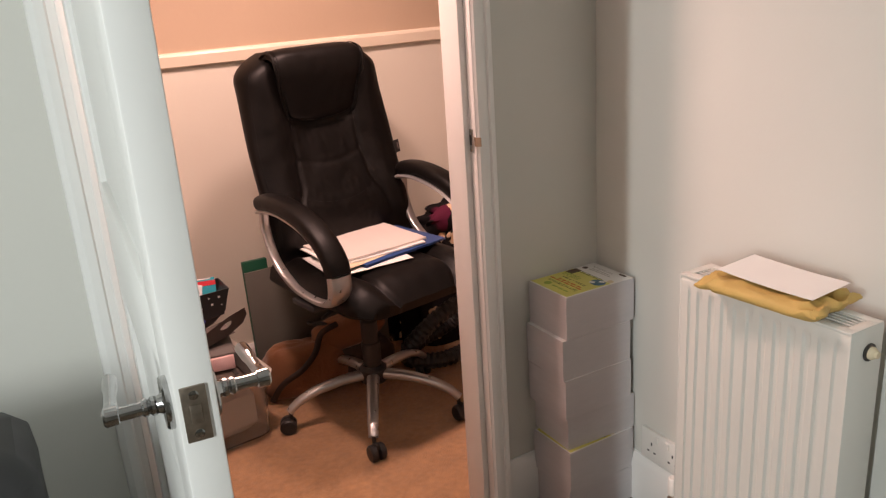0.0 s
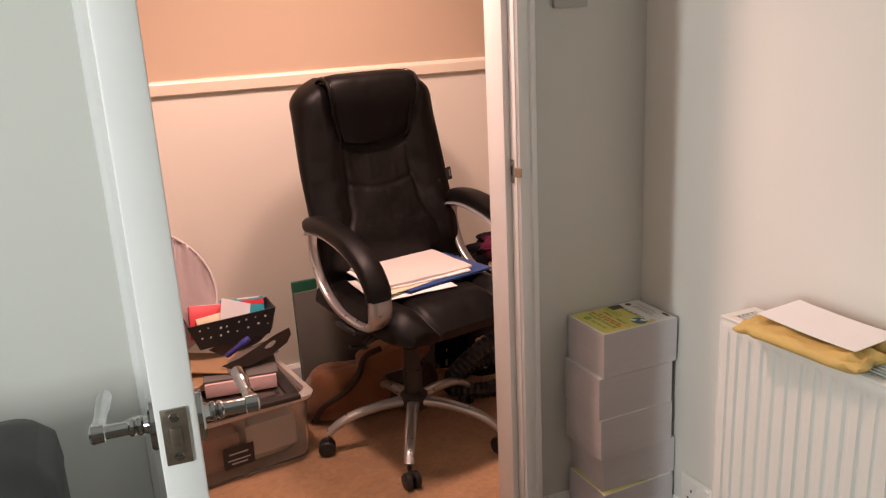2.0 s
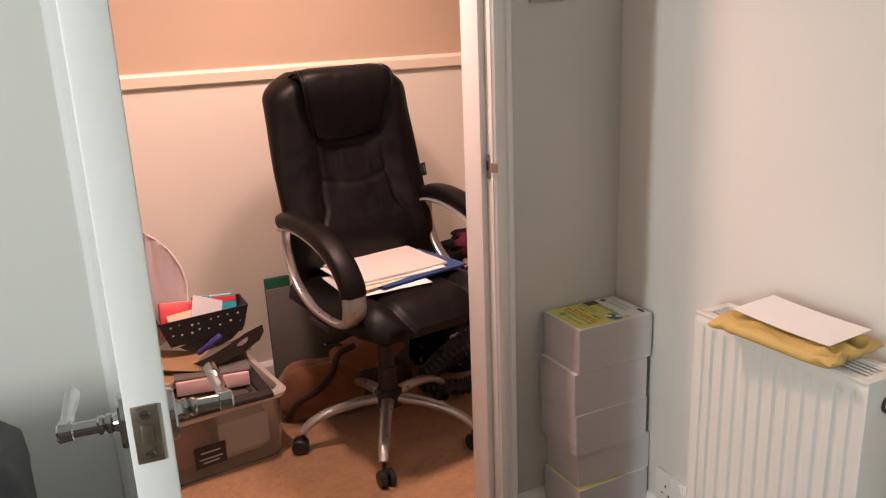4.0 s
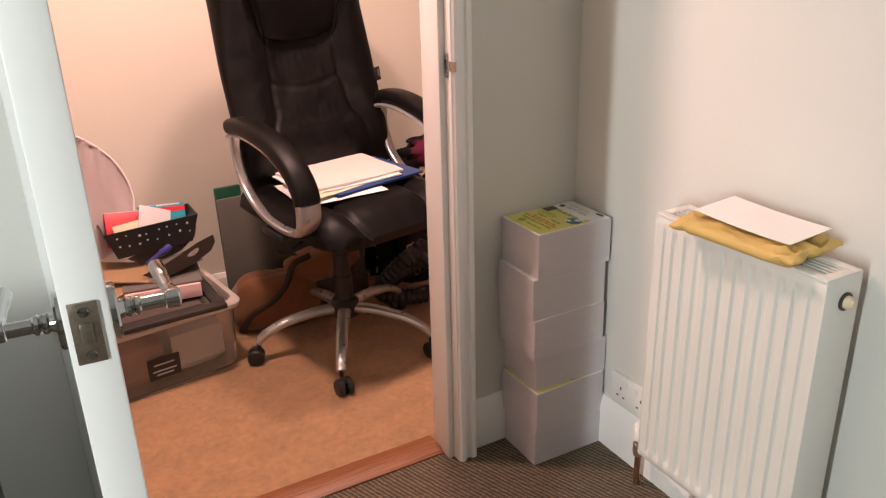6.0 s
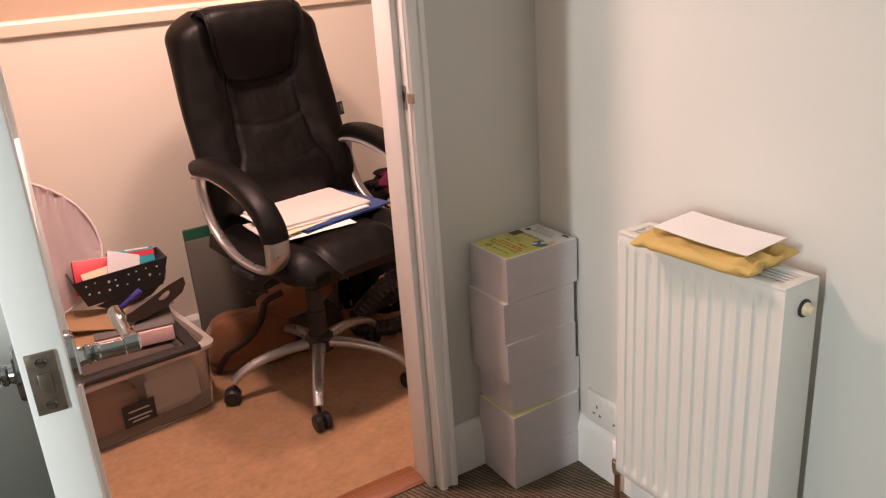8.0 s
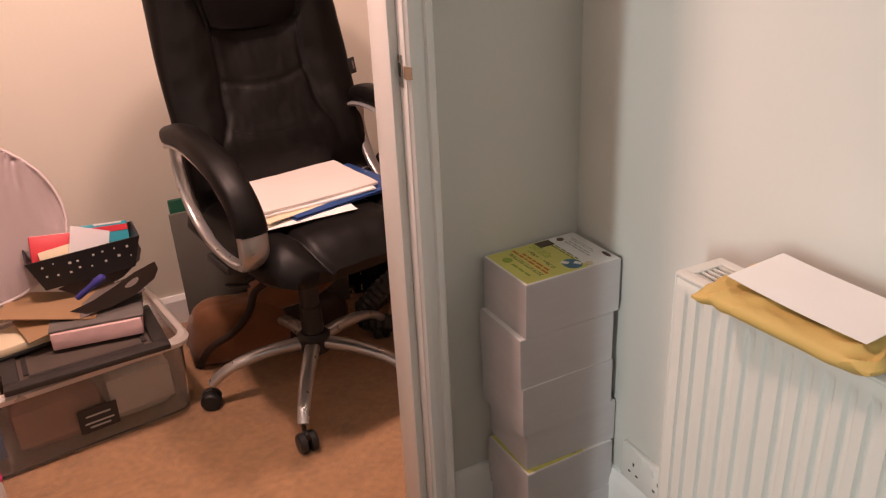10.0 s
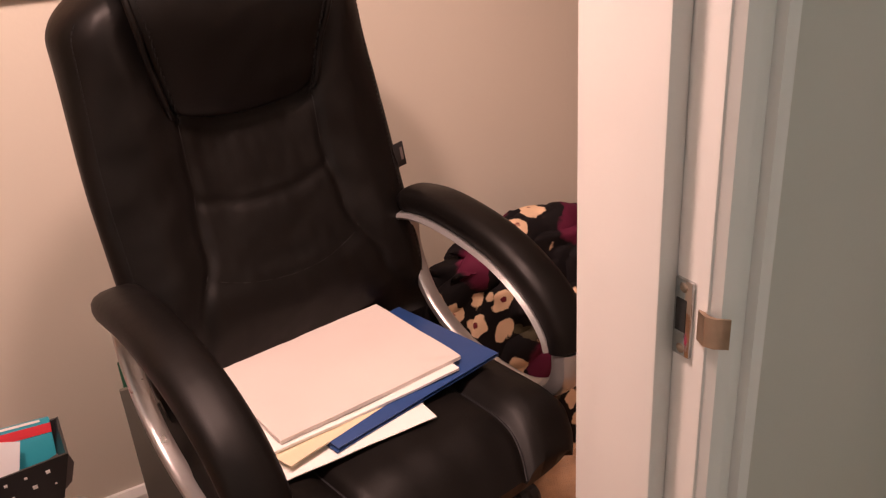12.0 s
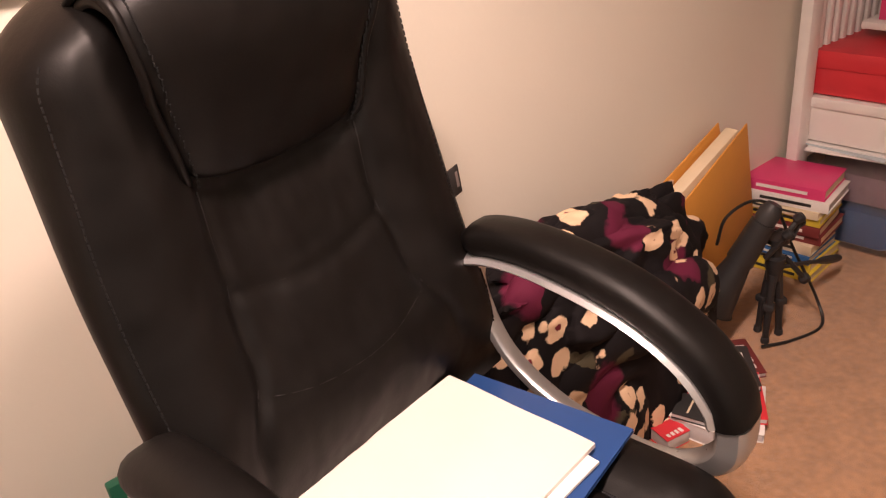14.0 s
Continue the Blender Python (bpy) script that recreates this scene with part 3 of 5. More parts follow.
    tube(bm, [(0.098, w / 2 + 0.098, 0.11), (0.075, w / 2 + 0.05, 0.16), (0.05, w / 2 - 0.01, 0.2)], 0.009)
    part("valve", bm, BRASS, t, "dull brass valve")
    bm = bmesh.new()
    lathe(bm, [(0.013, 0.13), (0.014, 0.135), (0.013, 0.172), (0.010, 0.176)], 14, Matrix.Translation((0.098, w / 2 + 0.098, 0)))
    part("valve_cap", bm, SOCKET, t, "white valve cap")


radiator()


def sstep(a, b, x):
    t = min(1.0, max(0.0, (x - a) / (b - a)))
    return t * t * (3 - 2 * t)


def puffy(bm, w, d, h, nx=28, ny=20, amp=0.004, seed=0.0, hem=0.15):
    """A padded flat body: w by d, h thick, thin at the hems, with soft dents."""
    for s in (1, -1):
        g = []
        for i in range(nx + 1):
            row = []
            for j in range(ny + 1):
                u, v = 2 * i / nx - 1, 2 * j / ny - 1
                e = (1 - abs(u) ** 6) * (1 - abs(v) ** 6)
                z = h / 2 + s * h / 2 * (hem + (1 - hem) * e ** 0.5) + (amp * e * noise.noise((u * 4 + seed, v * 4, s)) if s > 0 else 0)
                row.append(bm.verts.new((u * w / 2 * (1 + 0.012 * noise.noise((v * 3, seed, 1))), v * d / 2 * (1 + 0.012 * noise.noise((u * 3, seed, 2))), z)))
            g.append(row)
        for a, b in zip(g, g[1:]):
            for j in range(ny):
                bm.faces.new((a[j], a[j + 1], b[j + 1], b[j]))
    bmesh.ops.remove_doubles(bm, verts=bm.verts, dist=0.0004)
    edges = [e for e in bm.edges if e.is_boundary]
    if edges:
        bmesh.ops.bridge_loops(bm, edges=edges)


def on_radiator():
    bm = bmesh.new()
    puffy(bm, 0.140, 0.252, 0.027, 44, 60, amp=0.006, seed=3)
    for v in bm.verts:
        e = sstep(0.045, 0.105, -v.co.y) + 0.5 * sstep(0.06, 0.105, v.co.y)
        ridge = 1 - abs(noise.noise((v.co.x * 22 + 3, v.co.y * 34, 1.0))) * 2.4
        v.co.z += e * (0.012 * ridge - 0.004) * sstep(0.0, 0.008, v.co.z)
        v.co.y += e * 0.010 * noise.noise((v.co.x * 30, 4, 2))
    single("padded_envelope", bm, JIFFY, pose(0.768, 1.137, 0.755, 0, 0, 4.5), "crumpled yellow padded envelope lying on the radiator", "envelope")
    bm = bmesh.new()
    n = 14
    g = [[[bm.verts.new((0.104 * (i / n - 0.5), 0.204 * (j / n - 0.5), 0.004 + 0.0025 * (2 * j / n - 1) ** 2 + 0.002 * (i / n) + dz)) for j in range(n + 1)] for i in range(n + 1)] for dz in (0, 0.0012)]
    for k in range(2):
        for a, b in zip(g[k], g[k][1:]):
            for j in range(n):
                bm.faces.new((a[j], a[j + 1], b[j + 1], b[j]))
    bmesh.ops.bridge_loops(bm, edges=[e for e in bm.edges if e.is_boundary])
    single("sheet_of_paper", bm, PAPER, pose(0.781, 1.134, 0.7875, 0, -2, 1), "white sheet of paper on the padded envelope", "paper")


on_radiator()


def floor_tub():
    t = thing("plastic_tub", pose(0.665, 1.095, 0.0, 0, 0, 8), "pale blue plastic tub with a cream packet", "tub")
    boxpart("tub_body", (0, 0, 0.09), (0.085, 0.15, 0.18), PALEBLUE, t, 0.012)
    boxpart("rim", (0, 0, 0.184), (0.095, 0.16, 0.010), PALEBLUE, t, 0.004)
    boxpart("packet", (0.0, -0.02, 0.194), (0.05, 0.07, 0.014), CREAM, t, 0.004, pose(0, 0, 0, 4, 6, 20), "cream packet")


floor_tub()


# ---- stack of leaflets ----
def text(s, size, m, material, parent, name="lettering"):
    cu = bpy.data.curves.new(name, "FONT")
    cu.body, cu.size, cu.extrude, cu.align_x, cu.align_y = s, size, 0.0001, "CENTER", "CENTER"
    tmp = bpy.data.objects.new(name, cu)
    scene.collection.objects.link(tmp)
    me = bpy.data.meshes.new_from_object(tmp.evaluated_get(bpy.context.evaluated_depsgraph_get()))
    bpy.data.objects.remove(tmp)
    me.materials.clear()
    me.materials.append(material)
    ob = new(name, me)
    ob.parent = parent
    ob.matrix_local = m
    return ob


def leaflets():
    z = 0.0
    for k, (h, dx, dy, rz) in enumerate(((0.098, 0.002, -0.003, -0.8), (0.113, -0.001, -0.005, 1.2), (0.096, 0.009, 0.005, -1.6), (0.105, -0.010, -0.004, 0.8), (0.105, -0.011, -0.001, -0.3), (0.110, 0.000, -0.001, 0.3))):
        t = thing("leaflet_bundle", pose(0.768 + dx, 1.697 + dy, z, 0, 0, rz), "thick bundle of white leaflets stacked in the corner" if k < 5 else "top bundle of yellow and white printed leaflets",
                  "leaflets", "stack of leaflets")
        bm = bmesh.new()
        # the block of pages: slightly uneven layers
        n = 8
        rings = []
        for i in range(n + 1):
            a, b = 0.105 + 0.0005 * noise.noise((i * 1.7, k, 0)), 0.074 + 0.0005 * noise.noise((i * 1.3, k, 5))
            ox, oy = 0.0006 * noise.noise((i * 0.7, k, 9)), 0.0006 * noise.noise((i, k, 3))
            c_ = 0.0004 if i in (0, n) else 0
            a, b = a - c_, b - c_
            rings.append([(ox - a, oy - b, (h - 0.001) * i / n), (ox + a, oy - b, (h - 0.001) * i / n), (ox + a, oy + b, (h - 0.001) * i / n), (ox - a, oy + b, (h - 0.001) * i / n)])
        loft(bm, rings)
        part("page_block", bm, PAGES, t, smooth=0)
        top = boxpart("top_leaflet", (0, 0, h - 0.0005), (0.206, 0.144, 0.001), PAPER, t, 0)
        # a yellow panel with writing that runs across the short side, the head at the west edge
        zt = h + 0.0003
        if k in (1, 5):
            boxpart("yellow_panel", (-0.033, 0, zt), (0.134, 0.139, 0.0004), YELLOW, top, 0)
        if k not in (1, 5):
            z += h
            continue
        boxpart("picture", (0.022, 0.055, zt + 0.0003), (0.034, 0.024, 0.0003), BROWNINK, top, 0)
        bm = bmesh.new()
        lathe(bm, [(0.018, 0), (0.018, 0.0005), (0.016, 0.0006)], 20, Matrix.Translation((0.015, -0.045, zt)) @ Matrix.Diagonal((1, 1.15, 1, 1)))
        part("picture", bm, BLUEINK, top)
        bm = bmesh.new()
        for a, b in (((0.000, -0.040), (0.012, -0.03)), ((0.02, -0.052), (0.03, -0.045))):
            box(bm, ((a[0] + b[0]) / 2, (a[1] + b[1]) / 2, zt + 0.0008), (0.010, 0.014, 0.0002), 0, pose(0, 0, 0, 0, 0, 35))
        part("picture", bm, PAPER, top)
        bm = bmesh.new()
        lathe(bm, [(0.010, 0), (0.010, 0.0007)], 18, Matrix.Translation((-0.077, 0.032, zt)))
        part("round_badge", bm, GREENINK, top)
        bm = bmesh.new()
        lathe(bm, [(0.008, 0), (0.008, 0.0007)], 18, Matrix.Translation((0.042, -0.060, zt)))
        part("round_badge", bm, CREAM, top)
        bm = bmesh.new()
        lathe(bm, [(0.0075, 0), (0.0075, 0.0006)], 18, Matrix.Translation((0.060, 0.056, zt)))
        part("round_badge", bm, BROWNINK, top)
        bm = bmesh.new()
        lathe(bm, [(0.009, 0), (0.009, 0.0006)], 12, Matrix.Translation((0.093, -0.046, zt)) @ Matrix.Diagonal((0.5, 1.5, 1, 1)))
        part("drawn_figure", bm, BROWNINK, top)
        turn = pose(0, 0, 0, 0, 0, 90)
        text("2019 KITE FESTIVAL", 0.0128, Matrix.Translation((-0.058, 0.0, zt + 0.0004)) @ turn, OLIVEINK, top)
        text("10.30am  -  4.30pm", 0.0115, Matrix.Translation((-0.022, 0.0, zt + 0.0004)) @ turn, OLIVEINK, top)
        rng = random.Random(k)
        for x, y0_, y1_, w, m_ in ((-0.078, -0.045, 0.015, 0.005, GREENINK), (-0.046, -0.055, 0.055, 0.005, REDINK), (-0.037, -0.045, 0.04, 0.005, REDINK), (-0.010, 0.0, 0.06, 0.0018, GREENINK), (-0.005, 0.0, 0.055, 0.0018, GREENINK),
                                   (0.000, 0.0, 0.06, 0.0018, GREENINK), (0.005, 0.01, 0.05, 0.0018, GREENINK), (0.030, -0.03, 0.03, 0.0022, OLIVEINK), (0.036, -0.035, 0.025, 0.0022, OLIVEINK), (0.062, -0.035, 0.03, 0.0028, GREYPLASTIC),
                                   (0.069, -0.025, 0.03, 0.0028, GREYPLASTIC), (0.078, -0.025, 0.04, 0.0015, GREYPLASTIC), (0.083, -0.02, 0.035, 0.0015, GREYPLASTIC)):
            y = y0_
            while y < y1_:
                d = rng.uniform(0.008, 0.02)
                boxpart("print_bar", (x, y + d / 2, zt + 0.0004), (w, d, 0.0003), m_, top, 0)
                y += d + 0.004
        z += h


leaflets()


# ---- office chair ----
CX, CY, CYAW = 0.545, 2.44, 11.0


def padded(bm, nu, nv, front, back):
    """Two skins over u in -1..1 and v in 0..1, joined at the rim."""
    sheets = []
    for fn in (front, back):
        g = [[bm.verts.new(fn(2 * i / nu - 1, j / nv)) for j in range(nv + 1)] for i in range(nu + 1)]
        for a, b in zip(g, g[1:]):
            for j in range(nv):
                bm.faces.new((a[j], a[j + 1], b[j + 1], b[j]))
        sheets.append(g)
    a, b = sheets
    rim = [(i, 0) for i in range(nu)] + [(nu, j) for j in range(nv)] + [(i, nv) for i in range(nu, 0, -1)] + [(0, j) for j in range(nv, 0, -1)]
    for k in range(len(rim)):
        (i, j), (p, q) = rim[k], rim[(k + 1) % len(rim)]
        bm.faces.new((a[i][j], a[p][q], b[p][q], b[i][j]))


def office_chair():
    c = thing("office_chair", pose(CX, CY, 0, 0, 0, CYAW), "black leather office armchair with silver arms and base", "office chair")
    z0, z1 = 0.535, 1.166

    def along(v, table):
        for (v0, a), (v1, b) in zip(table, table[1:]):
            if v <= v1:
                return a + (b - a) * sstep(v0, v1, v)
        return table[-1][1]

    def half(v):
        return 0.266 - 0.013 * sstep(0.5, 0.9, v) - 0.010 * max(0, (0.1 - v) / 0.1) - 0.098 * max(0, (v - 0.86) / 0.14) ** 2.2

    def lean(v):
        return 0.028 + 0.002 * v

    def seam(v):
        """Half width of the middle panel: a waist below the head pad, flared towards the seat."""
        return along(v, ((0.0, 0.215), (0.19, 0.172), (0.36, 0.130), (0.54, 0.119), (0.70, 0.117), (0.95, 0.150))) / half(v)

    def spine(v):
        return 0.05 * max(0.0, v - 0.25) + 0.190 - 0.030 * math.exp(-((v - 0.16) / 0.16) ** 2) + 0.035 * sstep(0.15, 0.6, v) - 0.012 * sstep(0.7, 1, v)

    def rim(v):
        return 0.158 + 0.177 * v

    def front(u, v):
        e = (1 - abs(u) ** 5) ** 0.5 * (1 - max(0, (v - 0.9) / 0.1) ** 3) ** 0.5 * (1 - max(0, (0.05 - v) / 0.05) ** 3) ** 0.5 if abs(u) < 1 else 0
        seam_u = seam(v)
        bol = 0.020 * sstep(seam_u - 0.02, seam_u + 0.26, abs(u))
        groove = 0.007 * math.exp(-((abs(u) - seam_u) / 0.030) ** 2) * sstep(0.10, 0.22, v)
        smile = 0.0
        puff = 0.0
        if abs(u) < seam_u:
            q = (u / seam_u) ** 2
            for zc, sag, dep in ((0.650, 0.020, 0.8), (0.474, 0.036, 1.0), (0.295, 0.05, 0.35)):
                smile += dep * 0.0040 * math.exp(-((v - (zc - sag * (1 - q))) / 0.013) ** 2)
            puff = 0.004 * (1 - q) * abs(math.sin(math.pi * (v - 0.29) / 0.185)) * sstep(0.2, 0.3, v) - 0.022 * (1 - q ** 2) * math.exp(-((v - 0.64) / 0.14) ** 2)
        # soft creases that fan out of the waist seams
        fan = 0.0016 * math.sin(46 * v + 9 * abs(u)) * math.exp(-((v - 0.5) / 0.14) ** 2) * math.exp(-((abs(u) - seam_u - 0.14) / 0.12) ** 2)
        wr = 0.0024 * noise.noise((u * 5, v * 9, 2.0)) + 0.0011 * noise.noise((u * 16, v * 22, 4.0)) + fan
        mid = spine(v) - bol * (0.4 + 0.6 * e) + groove + smile - puff - wr
        y = rim(v) + (mid - rim(v)) * e
        return (u * half(v) + lean(v), y, z0 + (z1 - z0) * v)

    def rear(u, v):
        e = (1 - abs(u) ** 5) ** 0.5 if abs(u) < 1 else 0
        e *= (1 - max(0, (v - 0.9) / 0.1) ** 3) ** 0.5
        return (u * half(v) + lean(v), rim(v) + 0.016 + 0.050 * e, z0 + (z1 - z0) * v)
    bm = bmesh.new()
    padded(bm, 90, 110, front, rear)
    back = part("backrest", bm, LEATHER, c, smooth=60)

    def on_back(u, v, lift=0.0015):
        x, y, z = front(u, v)
        return (x, y - lift, z)
    # seams of the back
    for s in (-1, 1):
        bm = bmesh.new()
        tube(bm, [on_back(s * seam(v), v, -0.0009) for v in [0.13 + 0.0135 * i for i in range(40)]], 0.0011, 6)
        part("seam", bm, STITCH, back)
        bm = bmesh.new()
        for i in range(66):
            v = 0.06 + 0.013 * i
            tube(bm, [on_back(s * 0.935, v, 0.0003), on_back(s * 0.935, v + 0.009, 0.0003)], 0.0014, 5)
        part("stitching", bm, THREAD, back, "dark stitched edge")
    for zc, sag in ((0.474, 0.036), (0.295, 0.05)):
        bm = bmesh.new()
        tube(bm, [on_back(u * 0.98 * seam(zc), zc - sag * (1 - u * u), -0.0012) for u in [i / 12 - 1 for i in range(25)]], 0.0013, 6)
        part("seam", bm, STITCH, back)
    # head pad folded over the top
    prof = smooth_path([(0.027, 0.262, 0.945), (0.026, 0.243, 0.960), (0.020, 0.221, 1.03), (0.020, 0.205, 1.10), (0.020, 0.211, 1.150), (0.020, 0.235, 1.173), (0.020, 0.275, 1.177), (0.020, 0.313, 1.155), (0.020, 0.325, 1.11)], 5)
    bm = bmesh.new()
    n = 40
    mid = Vector((0.020, 0.26, 1.06))
    outer, inner = [], []
    for i in range(n + 1):
        u = 2 * i / n - 1
        e = (1 - abs(u) ** 7) ** 0.5 if abs(u) < 1 else 0
        row, low = [], []
        for k, p in enumerate(prof):
            t = k / (len(prof) - 1)
            w = 0.122 + 0.040 * sstep(0, 0.5, t)
            d = (mid - p).normalized() * 0.022
            wr = 0.0018 * noise.noise((u * 4, k * 0.35, 7))
            row.append(bm.verts.new(p + d * (1 - e) + Vector((u * w, -wr, 0)) + Vector((0, 0, 0.016 * u * u * (1 - t) ** 4))))
            low.append(bm.verts.new(p + d * 1.25 + Vector((u * w * 0.985, 0, 0))))
        outer.append(row)
        inner.append(low)
    for g in (outer, inner):
        for a, b in zip(g, g[1:]):
            for k in range(len(prof) - 1):
                bm.faces.new((a[k], a[k + 1], b[k + 1], b[k]))
    for i in (0, n):
        for k in range(len(prof) - 1):
            bm.faces.new((outer[i][k], outer[i][k + 1], inner[i][k + 1], inner[i][k]))
    for k in (0, len(prof) - 1):
        for i in range(n):
            bm.faces.new((outer[i][k], outer[i + 1][k], inner[i + 1][k], inner[i][k]))
    head = part("headrest", bm, LEATHER, c, smooth=60)
    for s in (-1, 1):
        bm = bmesh.new()
        tube(bm, [p + (mid - p).normalized() * 0.012 + Vector((s * (0.122 + 0.040 * sstep(0, 0.5, k / (len(prof) - 1)) - 0.001), 0, 0)) for k, p in enumerate(prof)], 0.0050, 10)
        part("piping", bm, LEATHER, head, "rolled leather edge", 60)
        bm = bmesh.new()
        for k in range(0, len(prof) - 1):
            p, q = prof[k], prof[k + 1]
            w = 0.122 + 0.040 * sstep(0, 0.5, k / (len(prof) - 1)) - 0.012
            o = (mid - p).normalized() * 0.0035
            for f in (0.05, 0.55):
                tube(bm, [p.lerp(q, f) + o + Vector((s * w, 0, 0)), p.lerp(q, f + 0.33) + o + Vector((s * w, 0, 0))], 0.0011, 5)
        part("stitching", bm, THREAD, head, "dark stitched edge")
    bm = bmesh.new()
    box(bm, (0.297, 0.226, 0.812), (0.022, 0.002, 0.045), 0.0005, pose(0, 0, 0, 0, -8))
    tag = part("maker_tag", bm, BLACK, c, "small black woven tag")
    boxpart("tag_mark", (0.301, 0.2245, 0.814), (0.005, 0.001, 0.024), TAUPE, tag, 0, pose(0, 0, 0, 0, -8))

    # seat
    def top(u, v):
        y = -0.265 + 0.49 * v
        w = 0.238 + 0.022 * math.sin(math.pi * (0.15 + 0.7 * v)) - 0.045 * max(0, (0.14 - v) / 0.14) ** 2
        e = (1 - abs(u) ** 6) ** 0.5 if abs(u) < 1 else 0
        fall = 0.060 * (0.4 + 0.6 * e) * max(0, (0.22 - v) / 0.22) ** 2.2
        bol = 0.014 * sstep(0.5, 0.75, abs(u))
        groove = 0.010 * math.exp(-((abs(u) - 0.52) / 0.035) ** 2)
        puff = 0.014 * math.sin(math.pi * min(1, max(0, (v - 0.05) / 0.9))) * (1 - (u / 0.52) ** 2) if abs(u) < 0.52 else 0
        wr = 0.002 * noise.noise((u * 5, v * 6, 12.0))
        return (u * w, y, 0.538 - 0.05 * (1 - e) - fall + bol * e - groove + puff + wr)

    def under(u, v):
        x, y, z = top(u, v)
        e = (1 - abs(u) ** 6) ** 0.5 if abs(u) < 1 else 0
        return (x, y + 0.012 * (1 - v), 0.480 - 0.020 * e - 0.012 * max(0, (0.22 - v) / 0.22))
    bm = bmesh.new()
    padded(bm, 70, 60, top, under)
    seat = part("seat", bm, LEATHER, c, smooth=60)
    for s in (-1, 1):
        bm = bmesh.new()
        tube(bm, [(lambda p: (p[0], p[1], p[2] + 0.0))(top(s * 0.52, v)) for v in [0.005 + 0.02 * i for i in range(45)]], 0.0022, 6)
        part("seam", bm, PIPING, seat)
    boxpart("seat_pan", (0, 0.02, 0.462), (0.34, 0.32, 0.014), BLACK, c, 0.005)
    boxpart("tilt_mechanism", (-0.02, 0.03, 0.440), (0.12, 0.18, 0.036), BLACK, c, 0.01)
    bm = bmesh.new()
    tube(bm, smooth_path([(-0.06, 0.0, 0.42), (-0.16, -0.005, 0.415), (-0.215, -0.01, 0.40)], 5), 0.005, 8)
    lever = part("height_lever", bm, BLACK, c, "black height lever")
    boxpart("paddle", (-0.235, -0.012, 0.393), (0.06, 0.022, 0.008), BLACK, lever, 0.003, pose(0, 0, 0, 0, 18))
    bm = bmesh.new()
    tube(bm, [(0, 0.27, 0.45), (0, 0.30, 0.52), (0, 0.285, 0.62)], 0.02, 10, (1, 0, 0), 2.2)
    part("back_bracket", bm, BLACK, c)

    # arms
    for s in (-1, 1):
        bm = bmesh.new()
        r_, f_ = (0.282, 0.264) if s > 0 else (0.258, 0.264)
        crest = smooth_path([(s * (r_ - 0.006), 0.205, 0.734), (s * r_, 0.150, 0.750), (s * (r_ * 0.7 + f_ * 0.3), 0.06, 0.753), (s * (r_ * 0.3 + f_ * 0.7), -0.06, 0.732), (s * f_, -0.15, 0.690), (s * f_, -0.196, 0.640), (s * f_, -0.208, 0.602)], 6)
        m_ = len(crest)
        tube(bm, crest, [0.012 + 0.013 * sstep(0, 0.12, k / (m_ - 1)) for k in range(m_)], 16, (1, 0, 0), 1.5, 0.75)
        part("arm_pad", bm, LEATHER, c, smooth=60)
        bm = bmesh.new()
        loop = smooth_path([(s * r_, 0.185, 0.716), (s * r_, 0.186, 0.65), (s * (r_ * 0.8 + f_ * 0.2), 0.140, 0.562), (s * (r_ * 0.5 + f_ * 0.5), 0.045, 0.506), (s * f_, -0.08, 0.492), (s * f_, -0.160, 0.508), (s * f_, -0.205, 0.552), (s * f_, -0.210, 0.604)], 6)
        k_ = len(loop)
        tube(bm, loop, [0.009 + 0.012 * sstep(0.62, 0.9, k / (k_ - 1)) for k in range(k_)], 14, (1, 0, 0), 1.6, 0.6)
        part("arm_frame", bm, SILVER, c, "silver painted arm loop")
        bm = bmesh.new()
        tube(bm, [p + Vector((-0.006 * s, 0.016 * sstep(0.5, 0.85, k / m_), -0.024 + 0.018 * sstep(0.6, 0.95, k / m_))) for k, p in enumerate(crest[2:-1])], 0.0085, 10, (1, 0, 0), 4.3, 0.8)
        part("arm_frame", bm, SILVER, c, "silver painted arm loop")
        boxpart("arm_bracket", (s * 0.235, -0.02, 0.468), (0.09, 0.12, 0.02), BLACK, c, 0.005)

    # column, star base and castors
    hx, hy = -0.035, 0.012
    bm = bmesh.new()
    lathe(bm, [(0.014, 0.30), (0.014, 0.42)], 16, Matrix.Translation((hx, hy, 0)))
    part("gas_lift", bm, CHROME, c)
    bm = bmesh.new()
    lathe(bm, [(0.030, 0.16), (0.030, 0.255), (0.027, 0.258), (0.027, 0.33), (0.024, 0.333), (0.024, 0.41)], 20, Matrix.Translation((hx, hy, 0)))
    part("column_cover", bm, BLACK, c)
    bm = bmesh.new()
    lathe(bm, [(0.036, 0.115), (0.045, 0.122), (0.045, 0.165), (0.034, 0.176), (0.03, 0.176)], 24, Matrix.Translation((hx, hy, 0)))
    part("hub", bm, BLACK, c)
    for k in range(5):
        a = radians(-116.5 - CYAW + 72 * k)
        d = Vector((math.cos(a), math.sin(a), 0))
        o = Vector((hx, hy, 0))
        bm = bmesh.new()
        tube(bm, smooth_path([o + d * 0.038 + Vector((0, 0, 0.145)), o + d * 0.11 + Vector((0, 0, 0.142)), o + d * 0.19 + Vector((0, 0, 0.128)), o + d * 0.25 + Vector((0, 0, 0.104)), o + d * 0.286 + Vector((0, 0, 0.076))], 6),
             [0.0155 - 0.0045 * i / 24 for i in range(25)], 14, Vector((-d.y, d.x, 0)), 1.35, 0.75)
        leg = part("base_leg", bm, SILVER, c, "curved silver base leg")
        bm = bmesh.new()
